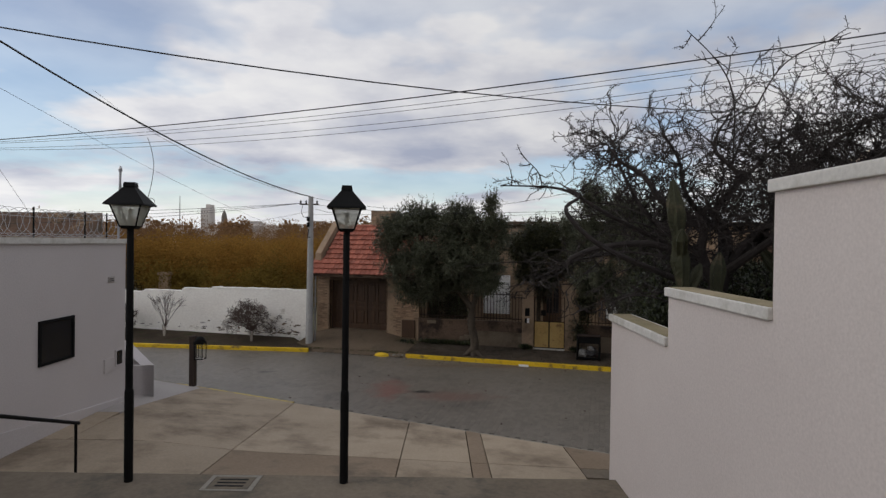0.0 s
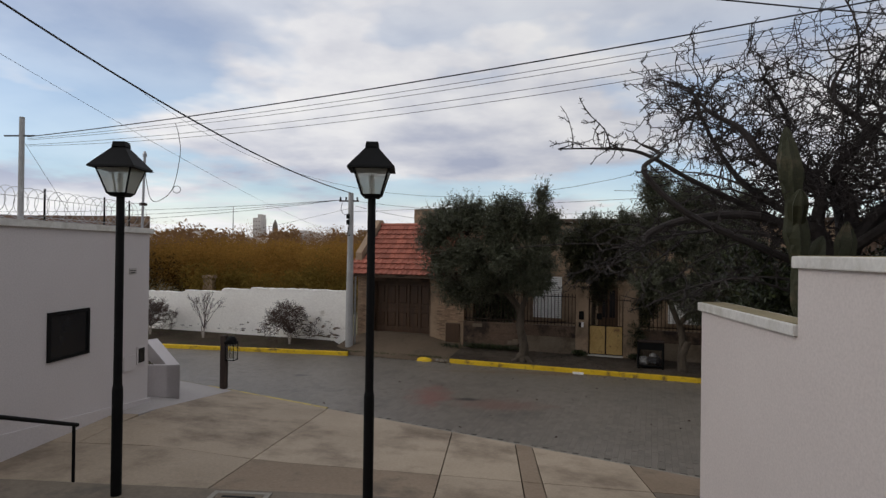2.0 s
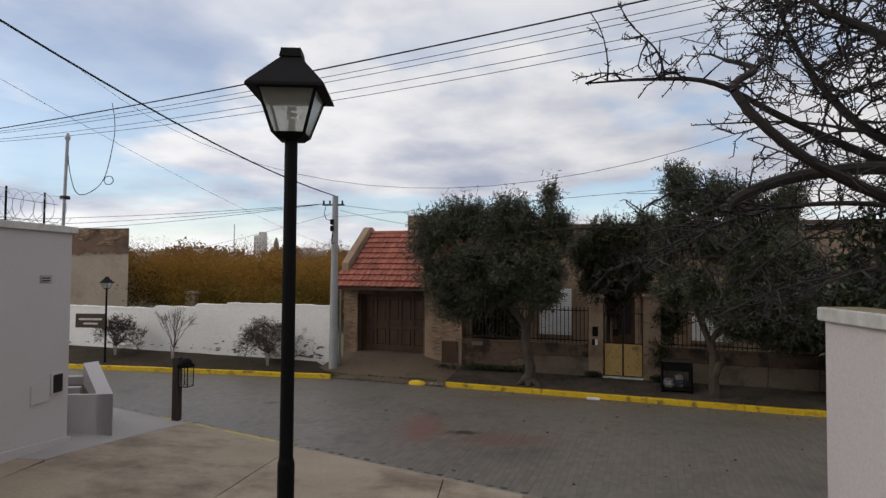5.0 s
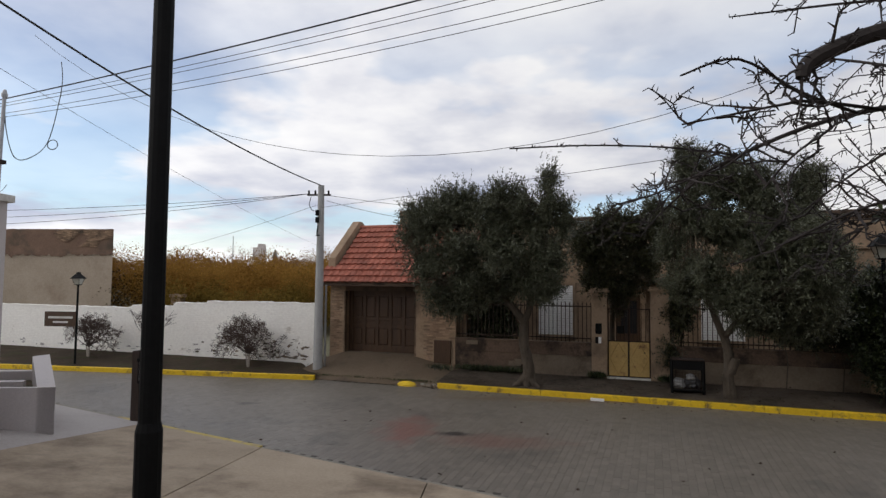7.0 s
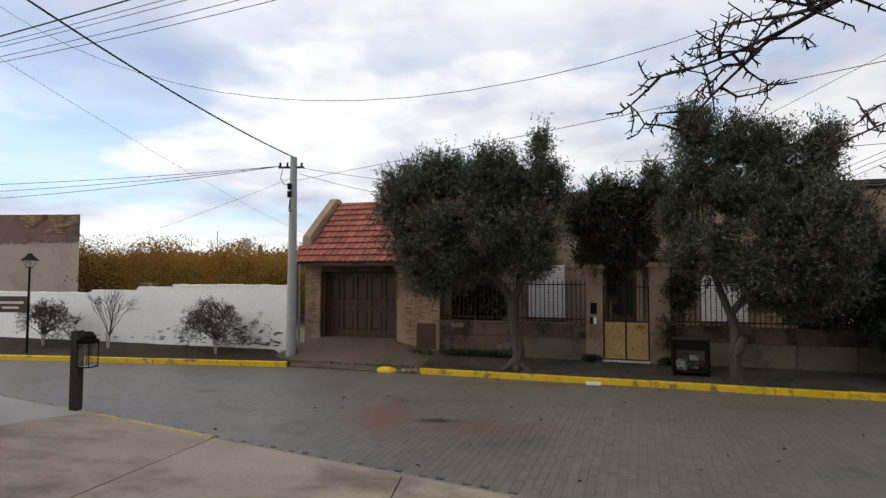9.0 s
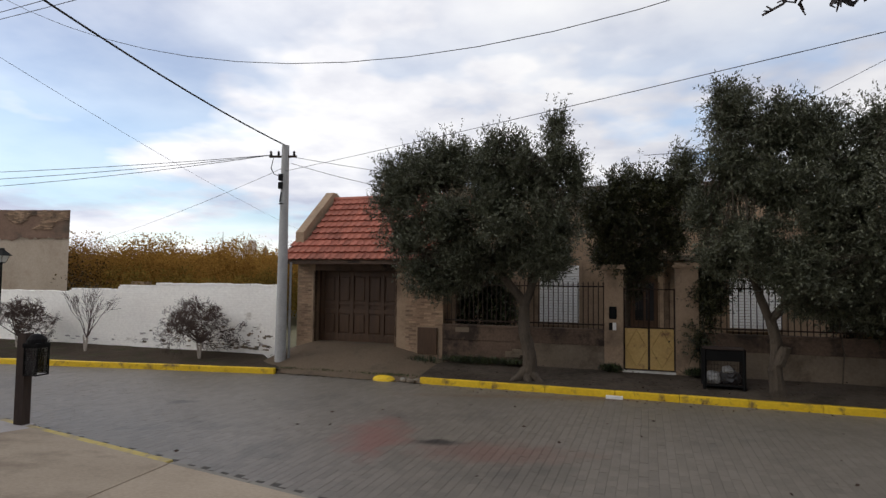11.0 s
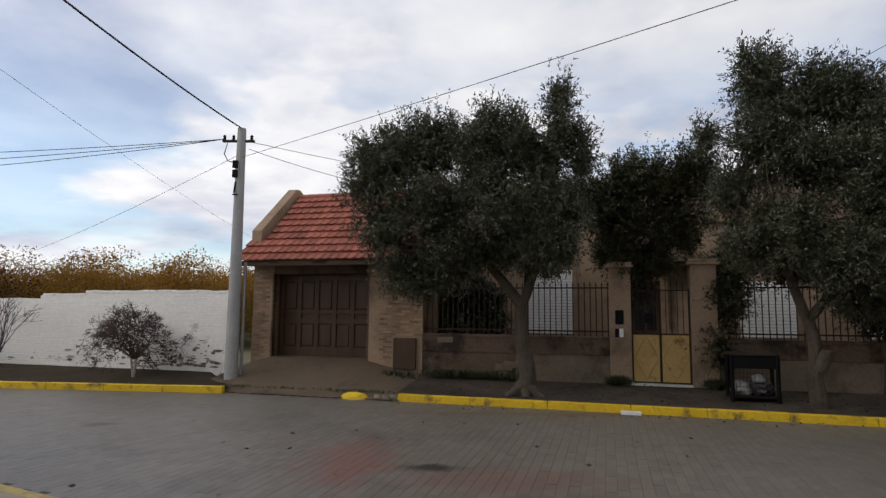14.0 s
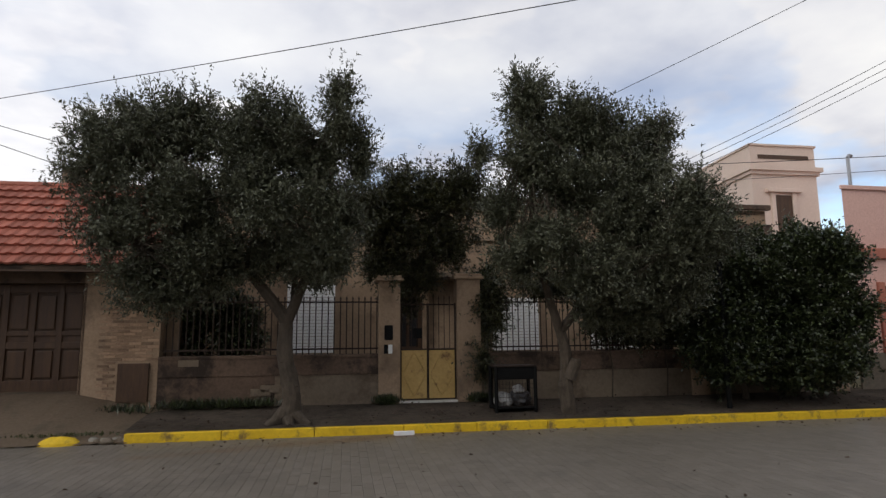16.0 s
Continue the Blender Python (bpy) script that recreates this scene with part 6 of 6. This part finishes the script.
for py in (5.1, 6.9, 8.6, 10.4, 12.2, 13.95, 14.85):
    part("post", wire_run([(-8.44, py, 4.76), (-8.44, py, 5.4)], 0.018, 6), "black_iron", rz)
for zz in (4.85, 5.2):
    part("strand", wire_run([(-8.44, 3.5, zz), (-8.44, 15.2, zz)], 0.006, 4), "steel", rz)
tp = thing("roof_pipe", pose(-8.58, 15.28, 4.77), "thin grey steel service pipe on the roof", "pipe")
part("pipe", wire_run([(0.2, 0, 0), (0.22, 0, 1.0), (0.24, 0, 1.75)], 0.03, 8), "steel", tp)
part("cap", lathe([(0.045, 1.73), (0.05, 1.79), (0.02, 1.87)], 8, m=pose(0.24, 0, 0)), "steel", tp)
part("clamp", box(0.15, 0.29, -0.06, 0.06, 0.55, 0.62, 0.01), "rust", tp)
loop = [(0.24, 0, 1.7), (0.26, 0.05, 1.15), (0.3, 0.2, 0.72), (0.45, 0.35, 0.72), (0.68, 0.5, 1.04), (0.8, 0.6, 1.87), (0.6, 0.9, 2.4), (0.36, 1.16, 2.8)]
part("drop_cable", wire_run([tuple(p) for p in limb(loop, 0.01, 0.01, [], 6)], 0.008, 5), "wire", tp)
ring = [(0.78 + 0.1 * math.cos(a), 0.5, 1.0 + 0.09 * math.sin(a)) for a in np.linspace(0, 2 * math.pi, 14)]
part("cable_coil", wire_run(ring, 0.008, 5), "wire", tp)
tl = thing("steel_pole", pose(-17.5, 22.4, -0.06), "tall grey steel pole with cross arm", "pole")
part("shaft", lathe([(0.12, 0), (0.09, 9.2)], 10), "pole_concrete", tl)
part("arm", wire_run([(-0.7, 0, 8.5), (0.5, 0, 8.5)], 0.03, 6), "rust", tl)
part("guy", wire_run([(0, 0, 8.4), (3.2, -0.6, 4.4)], 0.008, 4), "wire", tl)

# ---- litter bin, litter, weeds ----
bn = thing("litter_bin", FM @ pose(2.42, 1.0, 0.15), "rusty black litter cage holding rubbish bags", "litter bin")
e = []
for sx in (-0.42, 0.42):
    for sy in (-0.24, 0.24):
        e.append(((sx, sy, 0), (sx, sy, 1.02), 0.042, 0.042))
for zz in (0.16, 1.0):
    c4 = [(-0.42, -0.24), (0.42, -0.24), (0.42, 0.24), (-0.42, 0.24), (-0.42, -0.24)]
    for k in range(4):
        e.append(((*c4[k], zz), (*c4[k + 1], zz), 0.034, 0.034))
part("frame", tubes(e, 4), "black_iron", bn)
part("band", box(-0.43, 0.43, -0.25, -0.235, 0.74, 1.0, 0.004), "black_iron", bn)
part("lid", box(-0.45, 0.45, -0.27, 0.27, 1.0, 1.03, 0.008), "rust", bn)
part("floor", box(-0.41, 0.41, -0.23, 0.23, 0.14, 0.16), "rust", bn)
e = [((-0.42 + 0.84 * k / 12, -0.24, 0.16), (-0.42 + 0.84 * k / 12, -0.24, 0.74), 0.004, 0.004) for k in range(13)] + [((-0.42, -0.24, 0.2 + 0.09 * k), (0.42, -0.24, 0.2 + 0.09 * k), 0.004, 0.004) for k in range(6)]
part("mesh", tubes(e, 3), "rust", bn)


def bag(x, y, z, r, mat, seed, label):
    out = bmesh.new()
    bmesh.ops.create_icosphere(out, subdivisions=3, radius=r)
    for v in out.verts:
        v.co *= 1 + 0.28 * noise.noise(v.co * 9 + Vector((seed, 0, 0)))
        v.co.z = max(v.co.z * 0.85, -r * 0.6)
    return tagged(part("rubbish_bag", out, mat, at=FM @ pose(x, y, z)), label, "rubbish bag", "bags in the litter bin")


bag(2.55, 1.0, 0.48, 0.25, "bag", 1, "crumpled black rubbish bag in the bin")
bag(2.2, 0.95, 0.46, 0.2, "grey_plastic", 2, "small grey plastic bag in the bin")
bag(2.5, 0.87, 0.68, 0.12, "grey_plastic", 3, "small grey plastic bag in the bin")
pp = box(-0.19, 0.19, -0.05, 0.05, 0, 0.07, 0.008)
tagged(part("paper_litter", pp, "white_plastic", at=pose(3.2, 23.02, 0.0, 0, 0, -15)), "white scrap of cardboard lying at the kerb", "litter")
mound = bmesh.new()
bmesh.ops.create_uvsphere(mound, u_segments=16, v_segments=8, radius=1)
for v in mound.verts:
    v.co = Vector((v.co.x * 0.36, v.co.y * 0.17, max(0, v.co.z) * 0.16 * (1 + 0.2 * noise.noise(v.co * 3))))
tagged(part("kerb_fragment", mound, "yellow_paint", at=FM @ pose(-5.97, 0.1, -0.01)), "broken rounded piece of yellow kerb by the ramp", "kerb")
rng = np.random.default_rng(77)
for k in range(7):
    st = bmesh.new()
    bmesh.ops.create_icosphere(st, subdivisions=2, radius=rng.uniform(0.05, 0.11))
    for v in st.verts:
        v.co *= 1 + 0.4 * noise.noise(v.co * 8 + Vector((k, 0, 0)))
        v.co.z *= 0.7
    tagged(part("stone", st, "old_concrete" if k % 2 else "kerb_side", at=FM @ pose(-5.45 + 0.09 * k, 0.12 + rng.uniform(-0.1, 0.15), 0.05)), "broken stone beside the drain gap", "stone", "stones by the kerb gap")


def tufts(name, spots, mat, label, category, n=160, length=0.16, parent_kind="stuff"):
    rng = np.random.default_rng(len(spots) * 7 + n)
    c, d = [], []
    for u, v, z, ru, rv in spots:
        p = np.stack([rng.normal(u, ru, n), rng.normal(v, rv, n), np.full(n, z)], 1)
        c.append(p)
        d.append(rng.normal(size=(n, 3)) * 0.5 + np.array([0, 0, 0.9]))
    me = leaf_mesh(np.concatenate(c), np.concatenate(d), length, 0.012, rng)
    return tagged(part(name, me, mat, at=FM), label, category, kind=parent_kind)


tufts("weeds", [(-4.4, 1.95, 0.35, 0.25, 0.08), (-3.8, 1.95, 0.35, 0.3, 0.08), (-3.1, 1.95, 0.35, 0.3, 0.08), (-5.6, 1.7, 0.3, 0.25, 0.1), (-0.2, 1.9, 0.35, 0.12, 0.05), (1.9, 1.9, 0.35, 0.12, 0.05)], "dark_leaf", "low dark weeds at the foot of the wall", "weeds", 420, 0.2)
tufts("weeds", [(rng.uniform(-9.5, -5.2), rng.uniform(0.2, 0.9), 0.12, 0.3, 0.08) for _ in range(9)], "grass", "short grass growing on the ramp edge", "grass", 150, 0.06)
tufts("verge_grass", [(-20 + 0.45 * k, 2.2 - 0.0 * k + rng.uniform(-0.5, 0.4), 0.2, 0.3, 0.2) for k in range(22)], "grass", "thin dry grass on the verge", "grass", 60, 0.09)
# fallen leaves on road and pavement
c = np.stack([rng.uniform(-5, 13, 900), np.abs(rng.normal(0.0, 1.0, 900)) * rng.choice([-0.5, 1.4, 1.4, 1.4], 900), np.full(900, 0.02)], 1)
c[:, 2] = np.where(c[:, 1] > 0.17, 0.17 + 0.1 * np.clip(c[:, 1], 0, 2.0), 0.012) + 0.012
dd_ = rng.normal(size=(900, 3)) * np.array([1, 1, 0.12])
tagged(part("fallen_leaves", leaf_mesh(c, dd_, 0.06, 0.018, rng), "dry_leaf", at=FM), "dead brown leaves scattered along the kerb", "leaves", kind="stuff")
c = np.stack([rng.uniform(-6, 9, 60), rng.uniform(13.5, 22, 60), np.full(60, 0.012)], 1)
c = c[(c[:, 1] > 17.3 - (c[:, 0] + 4.29) * 0.477 + 0.2) & (c[:, 1] < 22.2 - 0.25 * c[:, 0])]
tagged(part("road_litter", leaf_mesh(c, rng.normal(size=(len(c), 3)) * np.array([1, 1, 0.1]), 0.08, 0.025, rng), "dry_leaf"), "scattered leaves and scraps on the street", "leaves", kind="stuff")

# ---- roof tiles ----
tm = bmesh.new()
prof = [(-0.118, 0.02), (-0.09, 0.038), (-0.06, 0.012), (0.0, 0.006), (0.06, 0.012), (0.09, 0.038), (0.118, 0.02)]
lo_ = [tm.verts.new((x, 0, z + 0.068)) for x, z in prof]
hi_ = [tm.verts.new((x, 0.40, z)) for x, z in prof]
un_ = [tm.verts.new((x, 0.012, z + 0.012)) for x, z in prof]
for i in range(6):
    tm.faces.new((lo_[i], lo_[i + 1], hi_[i + 1], hi_[i]))
    tm.faces.new((un_[i], un_[i + 1], lo_[i + 1], lo_[i]))
tile_me = mesh_of(tm, "tile")
tile_me.materials.append(M["roof_tile"])
slope = math.degrees(math.atan2(2.23, 2.62))
rnd = random.Random(5)
for r_ in range(10):
    for c_ in range(24):
        u_ = -10.08 + 0.236 * c_
        if u_ < -9.75 and r_ > 2:
            continue
        k_ = r_ * 0.344
        part("tile", tile_me, "roof_tile", roof, at=pose(u_, 1.44 + k_ * math.cos(radians(slope)), 3.27 + k_ * math.sin(radians(slope)), slope + rnd.uniform(-0.6, 0.6), 0, rnd.uniform(-0.5, 0.5)))

# ---- exposed bricks of the garage piers ----
brick_me = mesh_of(box(-0.113, 0.113, -0.03, 0.03, -0.026, 0.026, 0.004), "brick")
brick_me.materials.append(M["brick"])
for u0, u1, z0, z1, cut in ((-9.95, -9.38, 0.75, 3.1, -0.15), (-6.2, -5.02, 0.45, 2.95, -0.12)):
    zc_ = z0
    row = 0
    while zc_ < z1:
        uc_ = u0 + (0.12 if row % 2 else 0.0) + 0.115
        while uc_ < u1 - 0.1:
            free = not (-5.9 < uc_ < -5.05 and 0.45 < zc_ < 1.35)
            if free and noise.noise(Vector((uc_ * 1.4, zc_ * 1.1, 3.0))) + (0.25 if uc_ > -5.6 or uc_ < -9.55 else 0) > cut:
                part("brick", brick_me, "brick", house, at=pose(uc_ + rnd.uniform(-0.004, 0.004), 2.12 + rnd.uniform(-0.006, 0.006), zc_, 0, rnd.uniform(-1, 1), rnd.uniform(-1.5, 1.5)))
            uc_ += 0.24
        zc_ += 0.066
        row += 1

# ---- street pavers ----
pv = thing("street_pavers", pose(0, 0, 0), "small grey concrete pavers in straight courses across the street", "paving", kind="structure")
lone_me = mesh_of(box(-0.0655, 0.0655, -0.1115, 0.1115, -0.02, 0.001, 0.002), "paver")
lone_me.materials.append(M["lone_paver"])
vv, ff = [], []
inv = FM.inverted()
rnd = random.Random(9)
count = 0
for i in range(-210, 130):
    u_ = i * 0.134
    for j in range(-62, 1):
        v_ = j * 0.224 + (0.112 if i % 2 else 0) - 0.12
        p = FM @ Vector((u_, v_, 0))
        s_ = (p.x - E0.x) / ES.x
        if p.y < (E0 + ES * s_).y + 0.12:
            continue
        # left of the ramp the kerb bends away from the street frame
        dz = rnd.uniform(-0.0012, 0.0012)
        if 0.8 < u_ < 3.2 and -7.6 < v_ < -4.0 and count < 300:
            part("paver", lone_me, "lone_paver", pv, at=FM @ pose(u_, v_, dz))
            count += 1
            continue
        b0 = len(vv)
        for x, y, z in ((-0.064, -0.1115, 0), (0.064, -0.1115, 0), (0.064, 0.1115, 0), (-0.064, 0.1115, 0)):
            k_ = rnd.uniform(-0.0008, 0.0008)
            vv.append(tuple(FM @ Vector((u_ + x, v_ + y, dz + k_))))
        for x, y in ((-0.067, -0.112), (0.067, -0.112), (0.067, 0.112), (-0.067, 0.112)):
            vv.append(tuple(FM @ Vector((u_ + x, v_ + y, -0.005))))
        ff += [(b0, b0 + 1, b0 + 2, b0 + 3)] + [(b0 + 4 + a, b0 + 4 + (a + 1) % 4, b0 + (a + 1) % 4, b0 + a) for a in range(4)]
pm = bpy.data.meshes.new("paving")
pm.from_pydata(vv, [], ff)
tagged(part("paving_rest", pm, "paver", pv), kind="stuff")
